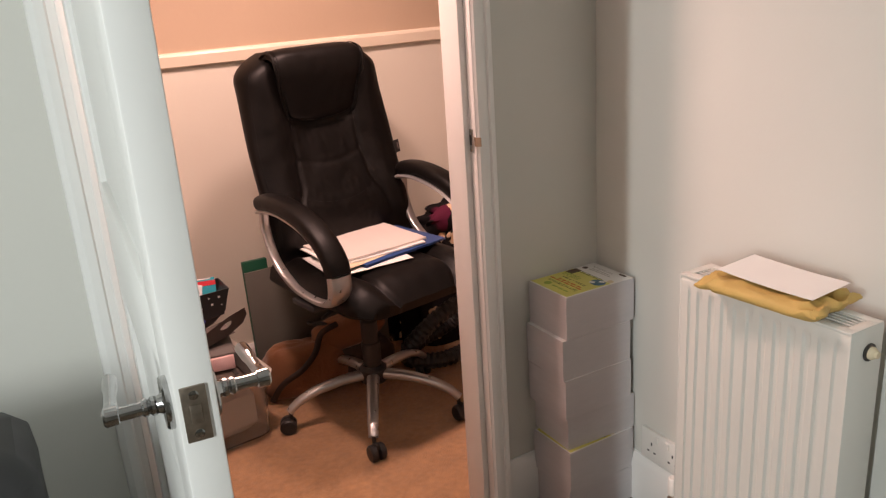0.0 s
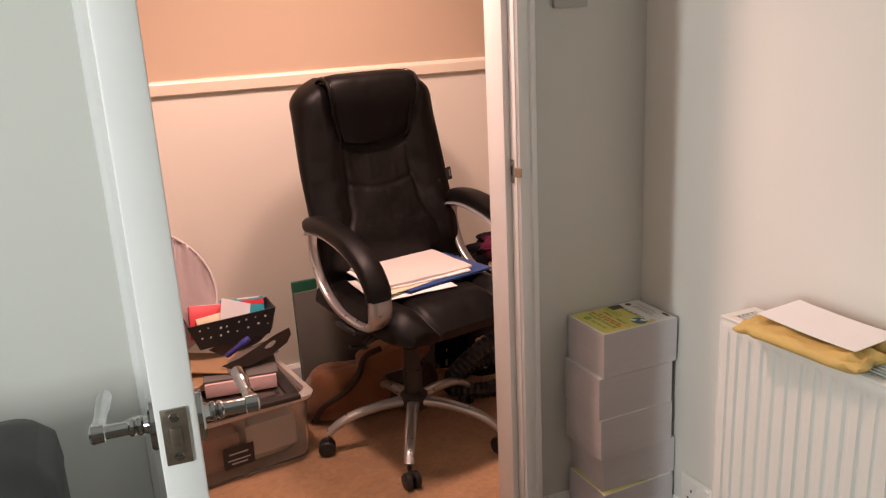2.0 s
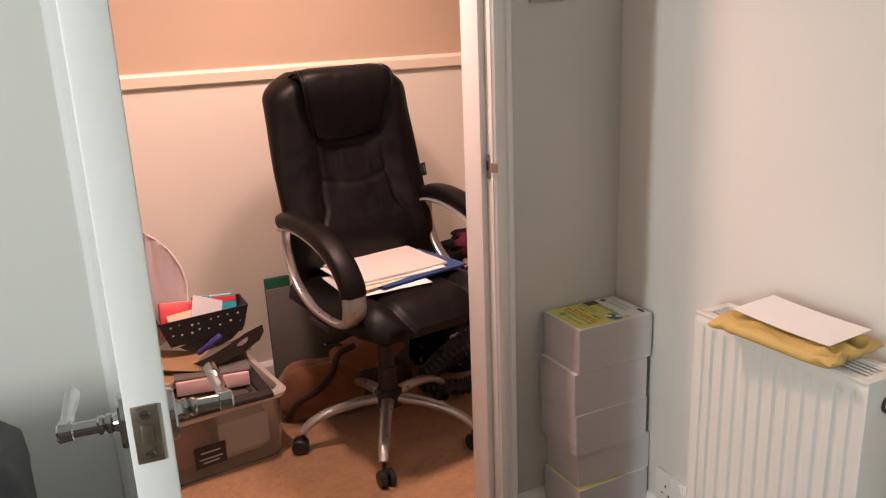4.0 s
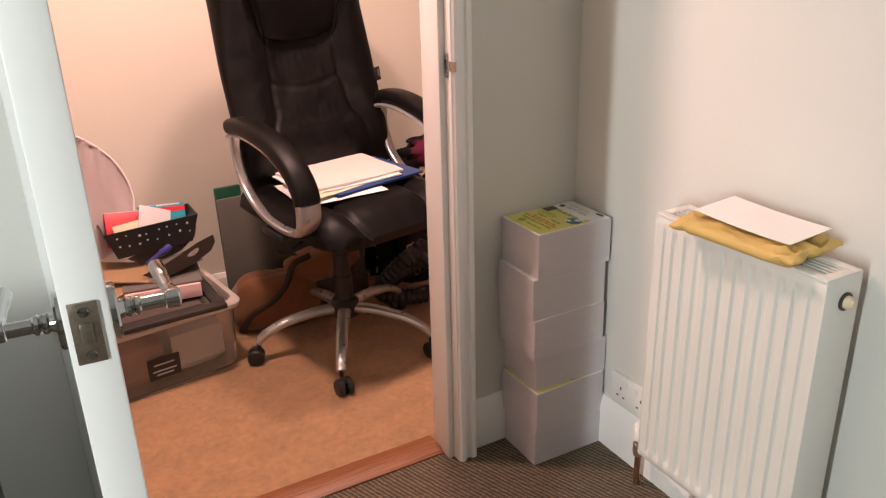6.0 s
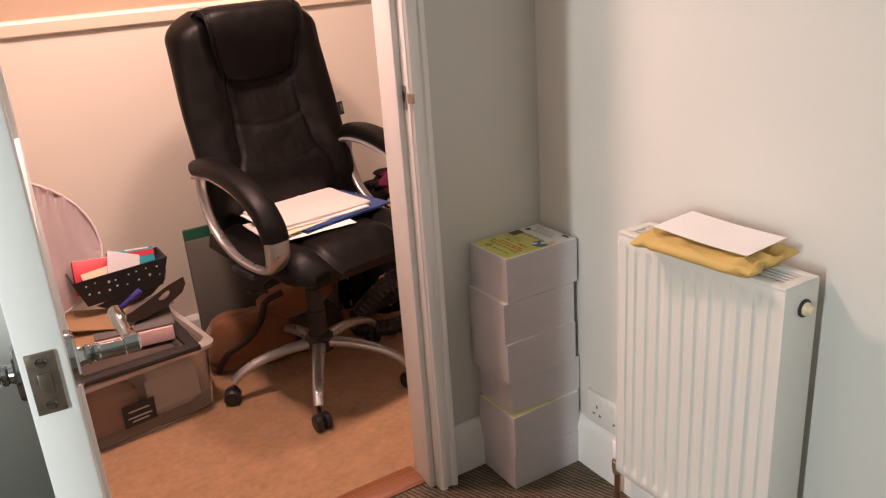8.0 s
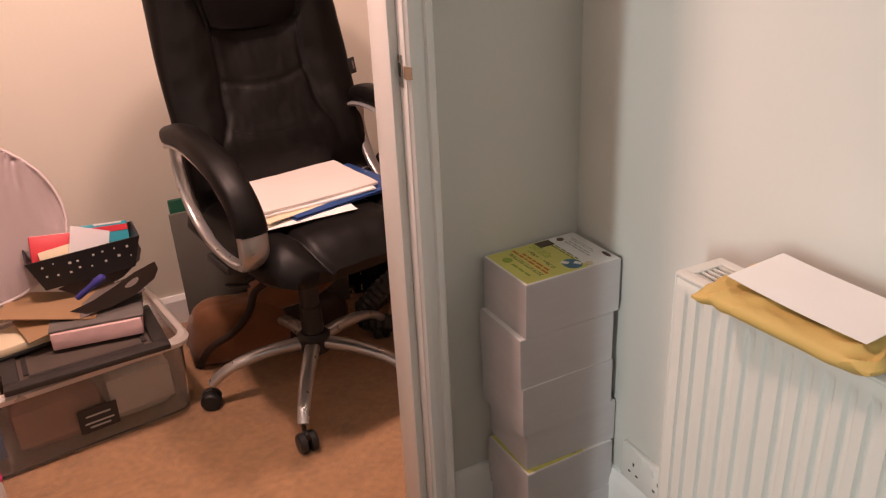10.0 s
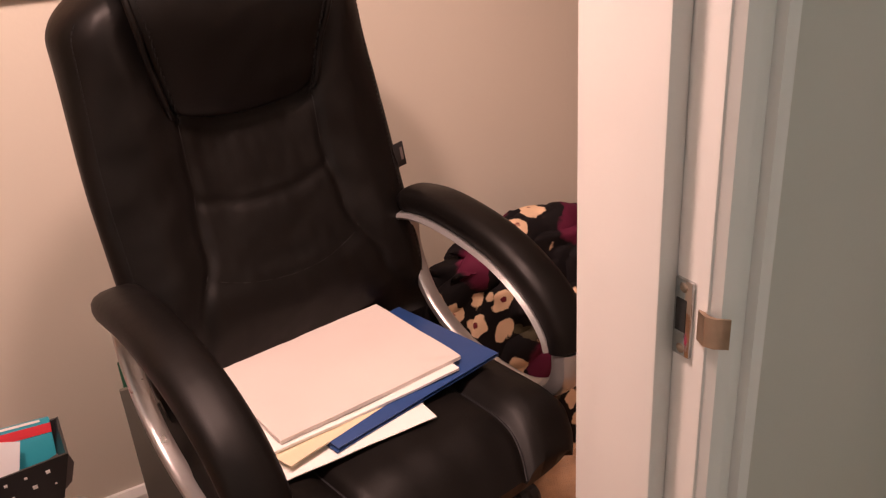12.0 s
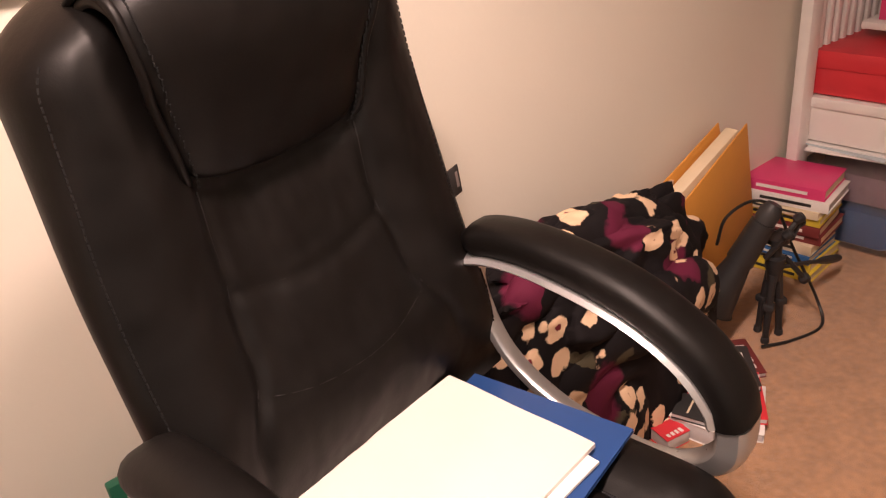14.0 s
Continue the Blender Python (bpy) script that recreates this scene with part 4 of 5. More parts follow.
        sw = a + (0.5, -0.7, 0.9, 0.3, -0.2)[k]
        e = Vector((math.cos(sw), math.sin(sw), 0))
        side = Vector((-e.y, e.x, 0))
        hub = o + d * 0.282 + e * 0.012
        for s in (-1, 1):
            m = Matrix.Translation(hub + side * (0.004 * s) + Vector((0, 0, 0.0285))) @ (side * s).to_track_quat("Z", "Y").to_matrix().to_4x4()
            lathe(bm, [(0.020, 0), (0.0265, 0.002), (0.0265, 0.015), (0.022, 0.020), (0.006, 0.021)], 22, m)
        part("castor_wheel", bm, BLACK, leg, "black twin castor")
        bm = bmesh.new()
        lathe(bm, [(0.006, 0.03), (0.006, 0.085)], 10, Matrix.Translation(o + d * 0.282))
        box(bm, hub + Vector((0, 0, 0.05)), (0.03, 0.012, 0.02), 0.004, pose(0, 0, 0, 0, 0, math.degrees(sw)))
        part("castor_stem", bm, BLACK, leg)


office_chair()


# ---- papers on the seat ----
def papers():
    def sheet(name, c, w, d, h, rz, material, label, category, tilt=(0, 0), flap=False):
        t = bmesh.new()
        n = 12
        for k in range(1):
            g = [[[t.verts.new((w * (i / n - 0.5), d * (j / n - 0.5), dz + 0.003 * noise.noise((i * 0.3, j * 0.3, c[2] * 50)))) for j in range(n + 1)] for i in range(n + 1)] for dz in (0, h)]
            for q in range(2):
                for a, b in zip(g[q], g[q][1:]):
                    for j in range(n):
                        t.faces.new((a[j], a[j + 1], b[j + 1], b[j]))
        bmesh.ops.bridge_loops(t, edges=[e for e in t.edges if e.is_boundary])
        return single(name, t, material, pose(*c, tilt[0], tilt[1], rz), label, category, smooth=25)
    zs = 0.553
    sheet("loose_sheet", (0.482, 2.418, zs), 0.265, 0.23, 0.0012, 2, PAPER, "white printed sheet under the envelopes on the seat", "paper")
    fold = sheet("card_folder", (0.592, 2.468, zs + 0.004), 0.325, 0.245, 0.0018, 14, NAVY, "blue card folder under the envelopes on the seat", "folder")
    boxpart("front_cover", (0.001, -0.001, 0.006), (0.322, 0.243, 0.0015), NAVY, fold, 0.0004)
    boxpart("papers", (-0.006, 0.0, 0.004), (0.300, 0.225, 0.0015), PAPER, fold, 0)
    sheet("small_envelope", (0.485, 2.395, zs + 0.010), 0.22, 0.11, 0.002, 18, CREAM, "cream envelope sticking out of the pile", "envelope")
    sheet("envelope", (0.528, 2.478, zs + 0.013), 0.318, 0.238, 0.004, 6, PAPER, "thick white envelope in the pile on the seat", "envelope")
    top = sheet("envelope", (0.540, 2.492, zs + 0.019), 0.316, 0.240, 0.006, 8, MANILA, "large pinkish white envelope on top of the pile", "envelope")
    bm = bmesh.new()
    w, d, h, n = 0.316, 0.240, 0.006, 12
    g = []
    for i in range(7):
        x = w * (0.5 - 0.17 * i / 6)
        half_ = d / 2 - 0.002 - 0.028 * i / 6
        g.append([(x, half_ * (j / 10 - 1), h + 0.0005 + 0.003 * noise.noise(((x / w + 0.5) * n * 0.3, (half_ * (j / 10 - 1) / d + 0.5) * n * 0.3, (zs + 0.019) * 50))) for j in range(21)])
    loft(bm, g, close=False, caps=False)
    part("flap", bm, MANILA, top, "gummed flap", 60)


papers()


# ---- clutter by the back wall ----
def reflector():
    t = thing("pop_up_reflector", pose(-0.290, 2.80, 0.545, 0, 0, 0) @ pose(0, 0, 0, -20, 14, 0), "round white folding photo reflector leaning on the wall", "reflector")
    rx, rz = 0.275, 0.222
    bm = bmesh.new()
    n, rings = 200, 24
    g = []
    for k in range(1, rings + 1):
        r = k / rings
        g.append([bm.verts.new((rx * r * math.cos(a), 0.012 * noise.noise((math.cos(a) * 1.6 * r, math.sin(a) * 1.6 * r, 3)) + 0.024 * sstep(0.3, 1.0, r) * noise.noise((math.cos(a) * 8 * r + math.sin(a) * 2, math.sin(a) * 1.5 * r, 8)) * (1 if math.sin(a) > 0.0 else 0.4) + 0.0115 * sstep(0.45, 0.95, r) * max(0, math.sin(a)) * math.sin(58 * r * math.cos(a) + 9 * math.sin(a) + 3 * noise.noise((3 * r * math.cos(a), 2, 2))), rz * r * math.sin(a)))
                  for a in [2 * math.pi * i / n for i in range(n)]])
    mid = bm.verts.new((0, 0, 0))
    for i in range(n):
        bm.faces.new((mid, g[0][i], g[0][(i + 1) % n]))
    for a, b in zip(g, g[1:]):
        for i in range(n):
            bm.faces.new((a[i], a[(i + 1) % n], b[(i + 1) % n], b[i]))
    bmesh.ops.solidify(bm, geom=bm.faces[:], thickness=0.003)
    part("cloth", bm, FABRIC, t, smooth=80)
    bm = bmesh.new()
    tube(bm, [(rx * math.cos(2 * math.pi * i / n), 0, rz * math.sin(2 * math.pi * i / n)) for i in range(n + 1)], 0.0040, 8)
    part("rim", bm, FABRIC, t, "sewn cloth rim")


reflector()


def storage_box():
    t = thing("storage_box", pose(-0.184, 2.646, 0.004, 0, 0, 7.5), "clear plastic storage box full of odds and ends", "storage box")
    hx, hy, h = 0.350, 0.195, 0.230

    def ring(a, b, z, r=0.04):
        out = []
        for cx, cy, a0 in ((a - r, b - r, 0), (r - a, b - r, 90), (r - a, r - b, 180), (a - r, r - b, 270)):
            for k in range(6):
                q = radians(a0 + 18 * k)
                out.append((cx + r * math.cos(q), cy + r * math.sin(q), z))
        return out
    bm = bmesh.new()
    loft(bm, [ring(hx - 0.02, hy - 0.02, 0.002), ring(hx - 0.012, hy - 0.012, 0.01), ring(hx - 0.004, hy - 0.004, h - 0.02), ring(hx - 0.007, hy - 0.007, h - 0.02), ring(hx - 0.016, hy - 0.016, 0.012)])
    part("body", bm, CLEAR, t)
    bm = bmesh.new()
    loft(bm, [ring(hx - 0.006, hy - 0.006, h - 0.025), ring(hx + 0.008, hy + 0.008, h - 0.022), ring(hx + 0.012, hy + 0.012, h - 0.008), ring(hx + 0.004, hy + 0.004, h), ring(hx - 0.010, hy - 0.010, h), ring(hx - 0.012, hy - 0.012, h - 0.02)], caps=False)
    part("rim", bm, FROST, t, "rounded frosted rim")
    boxpart("paper_label", (0.10, -hy + 0.003, 0.085), (0.095, 0.001, 0.07), INK, t, 0, pose(0, 0, 0, 2.5), "black printed paper label")
    for z, w in ((0.097, 0.06), (0.077, 0.07), (0.065, 0.05)):
        boxpart("label_print", (0.10, -hy + 0.0015, z), (w, 0.001, 0.0045), GREYPLASTIC, t, 0, pose(0, 0, 0, 2.5))
    rng = random.Random(4)
    for name, x, y, sx, sy, sz, m_, lab in (("folded_cloth", -0.22, -0.02, 0.22, 0.28, 0.13, BLUEC, "folded blue cloth inside the box"), ("folded_cloth", 0.02, -0.03, 0.2, 0.26, 0.16, PLUM, "rust coloured cloth inside the box"),
                                            ("white_packet", 0.22, -0.02, 0.16, 0.28, 0.17, WHITEBOX, "pale packet inside the box")):
        bm = bmesh.new()
        puffy(bm, sx, sy, sz, 16, 12, 0.02, rng.random() * 9, 0.6)
        single(name, bm, m_, pose(-0.184 + x, 2.655 + y + 0.13 * x, 0.018, 0, 0, 7.5), lab, "cloth" if "cloth" in name else "packet")


storage_box()


def white_cable():
    bm = bmesh.new()
    tube(bm, smooth_path([(-0.46, 2.70, 0.175), (-0.42, 2.62, 0.170), (-0.36, 2.60, 0.172), (-0.31, 2.65, 0.176), (-0.35, 2.71, 0.178), (-0.42, 2.68, 0.180), (-0.40, 2.61, 0.181), (-0.33, 2.585, 0.178), (-0.29, 2.63, 0.17)], 8), 0.004, 8)
    single("white_cable", bm, SOCKET, pose(0, -0.08, 0.048), "loose white cable lying in the storage box", "cable")
    bm = bmesh.new()
    puffy(bm, 0.24, 0.24, 0.06, 18, 18, 0.018, 5.0, 0.5)
    single("folded_cloth", bm, PLUM, pose(-0.385, 2.58, 0.158), "rust coloured cloth under a white cable", "cloth")


white_cable()


def on_box():
    z = 0.238
    f = thing("picture_frame", pose(-0.055, 2.558, z, 0, 0, 3), "dark empty picture frame lying on the storage box", "picture frame")
    w, d = 0.38, 0.25
    for c, s in (((0, -d / 2 + 0.018, 0.008), (w, 0.036, 0.016)), ((0, d / 2 - 0.018, 0.008), (w, 0.036, 0.016)), ((-w / 2 + 0.018, 0, 0.008), (0.036, d - 0.072, 0.016)), ((w / 2 - 0.018, 0, 0.008), (0.036, d - 0.072, 0.016))):
        boxpart("frame_bar", c, s, FRAMEBLACK, f, 0.003)
    boxpart("backing", (0, 0, 0.004), (w - 0.07, d - 0.07, 0.004), BACKING, f, 0)
    for y, ww in ((-d / 2 + 0.052, w - 0.11), (d / 2 - 0.052, w - 0.11)):
        boxpart("inner_strip", (0, y, 0.0075), (ww, 0.012, 0.005), FRAMEBLACK, f, 0.001)
    for x in (-w / 2 + 0.052, w / 2 - 0.052):
        boxpart("inner_strip", (x, 0, 0.0075), (0.012, d - 0.13, 0.005), FRAMEBLACK, f, 0.001)
    n = thing("notebook", pose(-0.190, 2.645, 0.255, 0, 0, 12), "cream notebook with a dark cover", "notebook")
    boxpart("cover", (0, 0, 0.004), (0.16, 0.12, 0.008), BLACK, n, 0.002)
    boxpart("page_block", (0, 0, 0.019), (0.155, 0.115, 0.022), CREAM, n, 0.004)
    p = thing("paper_pad", pose(-0.005, 2.618, 0.255, 0, 0, -8), "thick pad with pink page edges and a grey cover", "pad")
    boxpart("page_block", (0, 0, 0.022), (0.215, 0.15, 0.044), PINKPAGES, p, 0.003)
    boxpart("cover", (0.002, 0.01, 0.048), (0.225, 0.155, 0.008), GREYFELT, p, 0.003)
    bm = bmesh.new()
    box(bm, (0, 0, 0), (0.26, 0.13, 0.002), 0)
    single("kraft_sheet", bm, KRAFT, pose(-0.06, 2.655, 0.312, 4, -7, 14), "creased brown kraft paper", "paper")
    bm = bmesh.new()
    box(bm, (0, 0, 0), (0.24, 0.14, 0.003), 0)
    single("kraft_sheet", bm, KRAFT, pose(-0.10, 2.68, 0.322, 2, 6, -20), "creased brown kraft paper", "paper")
    # dark card tray: a base and two boat-shaped sides, each with a hand hole
    c = thing("carrying_tray", pose(0.052, 2.590, 0.367, 0, -10, 6), "dark grey folding card tray with a hand hole", "tray")
    boxpart("base", (-0.02, 0.06, -0.038), (0.17, 0.11, 0.003), TAUPE, c, 0.001)
    outer = [(-0.120, 0.002), (-0.085, -0.030), (-0.03, -0.042), (0.04, -0.036), (0.095, -0.014), (0.112, 0.012), (0.110, 0.040), (0.055, 0.034), (0.0, 0.018), (-0.06, 0.004)]
    inner = [(0.020, 0.002), (0.024, -0.003), (0.034, -0.006), (0.046, -0.004), (0.056, 0.003), (0.060, 0.010), (0.057, 0.016), (0.047, 0.016), (0.036, 0.012), (0.026, 0.007)]
    for y0_, tip in ((0.0, 0.35), (0.125, -0.35)):
        bm = bmesh.new()
        ro = [bm.verts.new((x, y0_ - tip * (z_ + 0.04), z_)) for x, z_ in outer]
        ri = [bm.verts.new((x, y0_ - tip * (z_ + 0.04), z_)) for x, z_ in inner]
        for i in range(len(ro)):
            j = (i + 1) % len(ro)
            bm.faces.new((ro[i], ro[j], ri[j], ri[i]))
        bmesh.ops.solidify(bm, geom=bm.faces[:], thickness=0.003)
        part("side_panel", bm, TAUPE, c)
    bm = bmesh.new()
    lathe(bm, [(0.006, 0), (0.008, 0.006), (0.008, 0.055), (0.010, 0.056), (0.010, 0.085), (0.007, 0.09)], 14, pose(-0.040, 2.605, 0.360, 55, 0, 75))
    single("marker_pen", bm, VIOLET, pose(0, 0, 0), "violet blue marker pen in the grey tray", "pen")
    # black tray with white dots
    k = thing("dotted_tray", pose(0.005, 2.735, 0.368, 0, -2.5, 1), "black open tray printed with small white marks", "tray")
    bm = bmesh.new()
    a0, b0, a1, b1, h = 0.112, 0.045, 0.140, 0.060, 0.088
    loft(bm, [[(x * a, y * b, zz) for x, y in ((-1, -1), (1, -1), (1, 1), (-1, 1))] for a, b, zz in ((a0, b0, 0), (a1, b1, h), (a1 - 0.004, b1 - 0.004, h), (a0 - 0.004, b0 - 0.004, 0.004))])
    tray = part("tray_body", bm, BLACK, k, smooth=0)
    rng = random.Random(11)
    for i in range(8):
        for j in range(2):
            zz = 0.040 + 0.028 * j + rng.uniform(-0.006, 0.006)
            s = 0.0055 * rng.uniform(0.6, 1.3)
            boxpart("print_mark", (-0.105 + 0.03 * i + rng.uniform(-0.006, 0.006), -(b0 + (b1 - b0) * zz / h) - 0.0006, zz), (s, 0.0008, s), WHITEBOX, tray, 0, pose(0, 0, 0, 10))
    r = thing("red_book", pose(-0.045, 2.722, 0.380, -28, 7, 2), "red paperback leaning in the black tray", "book")
    boxpart("cover", (0, 0, 0.055), (0.165, 0.022, 0.105), RED, r, 0.002)
    boxpart("page_block", (0.002, 0, 0.056), (0.163, 0.017, 0.106), PINKPAGES, r, 0.001)
    t = thing("teal_book", pose(0.050, 2.755, 0.380, -24, 5, 2), "teal and red paperback standing in the black tray", "book")
    boxpart("cover", (0, 0, 0.05), (0.14, 0.016, 0.105), TEAL, t, 0.002)
    boxpart("cover_band", (0, -0.0085, 0.085), (0.14, 0.001, 0.016), RED, t, 0)
    boxpart("cover_print", (0.02, -0.0085, 0.100), (0.07, 0.001, 0.004), WHITEBOX, t, 0)
    bm = bmesh.new()
    box(bm, (0, 0, 0.05), (0.10, 0.012, 0.075), 0.001)
    single("cream_packet", bm, CREAM, pose(-0.045, 2.694, 0.378, -26, -4, 6), "cream packet in the black tray", "packet")
    bm = bmesh.new()
    box(bm, (0, 0, 0.05), (0.10, 0.0016, 0.11), 0)
    single("plastic_sleeve", bm, SLEEVE, pose(0.005, 2.690, 0.402, -34, 24, 8), "clear plastic sleeve in the black tray", "sleeve")


on_box()


def behind_chair():
    bm = bmesh.new()
    box(bm, (0.26, 0, 0.21), (0.52, 0.012, 0.42), 0.002)
    single("leaning_board", bm, BOARD, pose(0.250, 2.855, 0.006, -4, 0, 2), "grey-green board leaning behind the office chair", "board")
    bm = bmesh.new()
    box(bm, (0.045, 0, 0.220), (0.09, 0.02, 0.44), 0.003)
    single("green_folder", bm, GREEN, pose(0.262, 2.93, 0.004, -3, 0, 1), "dark green folder upright against the wall", "folder")
    b = thing("shoulder_bag", pose(0.40, 2.70, 0.004, 0, 0, -8), "brown suede shoulder bag with dark trim", "bag")

    def lump(w, d, h, seed, squash=1.0):
        bm = bmesh.new()
        n, rows, g = 40, 20, []
        for j in range(rows + 1):
            e = -0.5 * math.pi + math.pi * j / rows
            g.append([])
            for i in range(n):
                a = 2 * math.pi * i / n
                d_ = Vector((math.copysign(abs(math.cos(a)) ** 0.7, math.cos(a)) * math.cos(e) ** 0.6 if math.cos(e) > 0 else 0, math.copysign(abs(math.sin(a)) ** 0.7, math.sin(a)) * max(0, math.cos(e)) ** 0.6, math.copysign(abs(math.sin(e)) ** 0.7, math.sin(e))))
                r = 1 + 0.12 * noise.noise(d_ * 1.6 + Vector((seed, 0, 0))) + 0.04 * noise.noise(d_ * 5 + Vector((0, seed, 0)))
                g[-1].append((w * r * d_.x, d * r * d_.y, h * max(-1.0, r * d_.z)))
        loft(bm, g)
        return bm
    bm = lump(0.155, 0.07, 0.10, 2.0)
    bmesh.ops.translate(bm, vec=(-0.03, 0, 0.10), verts=bm.verts)
    body = part("bag_body", bm, SUEDE, b, smooth=70)
    bm = lump(0.13, 0.06, 0.055, 5.0)
    bmesh.ops.transform(bm, matrix=pose(0.13, 0.0, 0.205, 0, -14, 0), verts=bm.verts)
    part("flap", bm, SUEDE, b, "folded brown suede flap", smooth=70)
    bm = lump(0.12, 0.06, 0.085, 8.0)
    bmesh.ops.translate(bm, vec=(0.16, 0.01, 0.09), verts=bm.verts)
    part("side_pocket", bm, STRAP, b, "dark brown leather pocket", smooth=70)
    bm = bmesh.new()
    tube(bm, smooth_path([(-0.17, -0.066, 0.03), (-0.13, -0.078, 0.09), (-0.06, -0.082, 0.13), (-0.01, -0.080, 0.18), (0.02, -0.07, 0.24), (0.08, -0.06, 0.26)], 6), 0.011, 8, (0, 1, 0), 0.4)
    part("strap", bm, STRAP, body, "dark leather strap")
    h = thing("coiled_hose", pose(0.87, 2.655, 0.004), "black ribbed hose coiled on the carpet", "hose")
    pts = smooth_path([(-0.16, -0.05, 0.10), (-0.08, -0.10, 0.20), (0.05, -0.08, 0.24), (0.14, 0.02, 0.18), (0.1, 0.1, 0.08), (-0.05, 0.08, 0.05), (-0.14, -0.02, 0.05), (-0.05, -0.1, 0.05), (0.1, -0.08, 0.05)], 14)
    bm = bmesh.new()
    tube(bm, pts, [0.026 + 0.005 * (i % 2) for i in range(len(pts))], 12)
    part("hose", bm, BLACK, h, smooth=20)


behind_chair()


# ---- the heap and the shelf end of the far room ----
def cloth_heap():
    t = thing("clothes_heap", pose(1.245, 2.865, 0.004), "heap of black floral clothes on a bag", "clothes")
    bm = bmesh.new()
    n, rows = 150, 80
    g = []
    for j in range(rows + 1):
        e = j / rows * 0.5 * math.pi
        ring = []
        for i in range(n):
            a = 2 * math.pi * i / n
            d = Vector((math.cos(a) * math.cos(e), math.sin(a) * math.cos(e), math.sin(e)))
            q = d + 0.35 * Vector((noise.noise(d * 2.3), noise.noise(d * 2.3 + Vector((7, 0, 0))), noise.noise(d * 2.3 + Vector((0, 7, 0)))))
            fold = abs(noise.noise(Vector((q.x * 2.6, q.y * 2.6, q.z * 3.6)))) * 2.4 - 0.5
            crease = abs(noise.noise(q * 6.0 + Vector((3, 3, 3)))) * 2 - 0.5
            r = 0.98 + 0.10 * noise.noise(d * 1.7) + 0.16 * fold + 0.06 * crease
            up = (1 - 0.10 * d.x) * 0.98 + 0.06 * noise.noise(d * 1.7) + 0.028 * min(fold, 0.5) + 0.010 * min(crease, 0.5)
            ring.append(bm.verts.new((0.395 * r * d.x, 0.15 * r * d.y, max(0.0, 0.565 * up * (math.sin(e) ** 0.45 if e > 0 else 0)))))
        g.append(ring)
    for a, b in zip(g, g[1:]):
        for i in range(n):
            bm.faces.new((a[i], a[(i + 1) % n], b[(i + 1) % n], b[i]))
    part("clothes_body", bm, FLORAL, t, smooth=60)
    # a sleeve and a twisted fold over the top
    for k, (pts, r) in enumerate((([(-0.36, -0.05, 0.40), (-0.24, -0.06, 0.475), (-0.08, -0.04, 0.500), (0.06, -0.02, 0.480), (0.20, -0.02, 0.425), (0.31, -0.02, 0.31)], 0.040), ([(-0.24, -0.11, 0.26), (-0.06, -0.125, 0.33), (0.10, -0.13, 0.345), (0.24, -0.10, 0.29), (0.36, -0.05, 0.14)], 0.042))):
        bm = bmesh.new()
        path = smooth_path(pts, 10)
        tube(bm, path, [r * (0.15 + 1.0 * math.sin(math.pi * (i + 0.3) / len(path)) ** 0.6) * (1 + 0.45 * noise.noise((i * 0.22, k, 0))) for i in range(len(path))], 16, (0, 0, 1), 1.5)
        part("fold", bm, FLORAL, t, smooth=70)


cloth_heap()


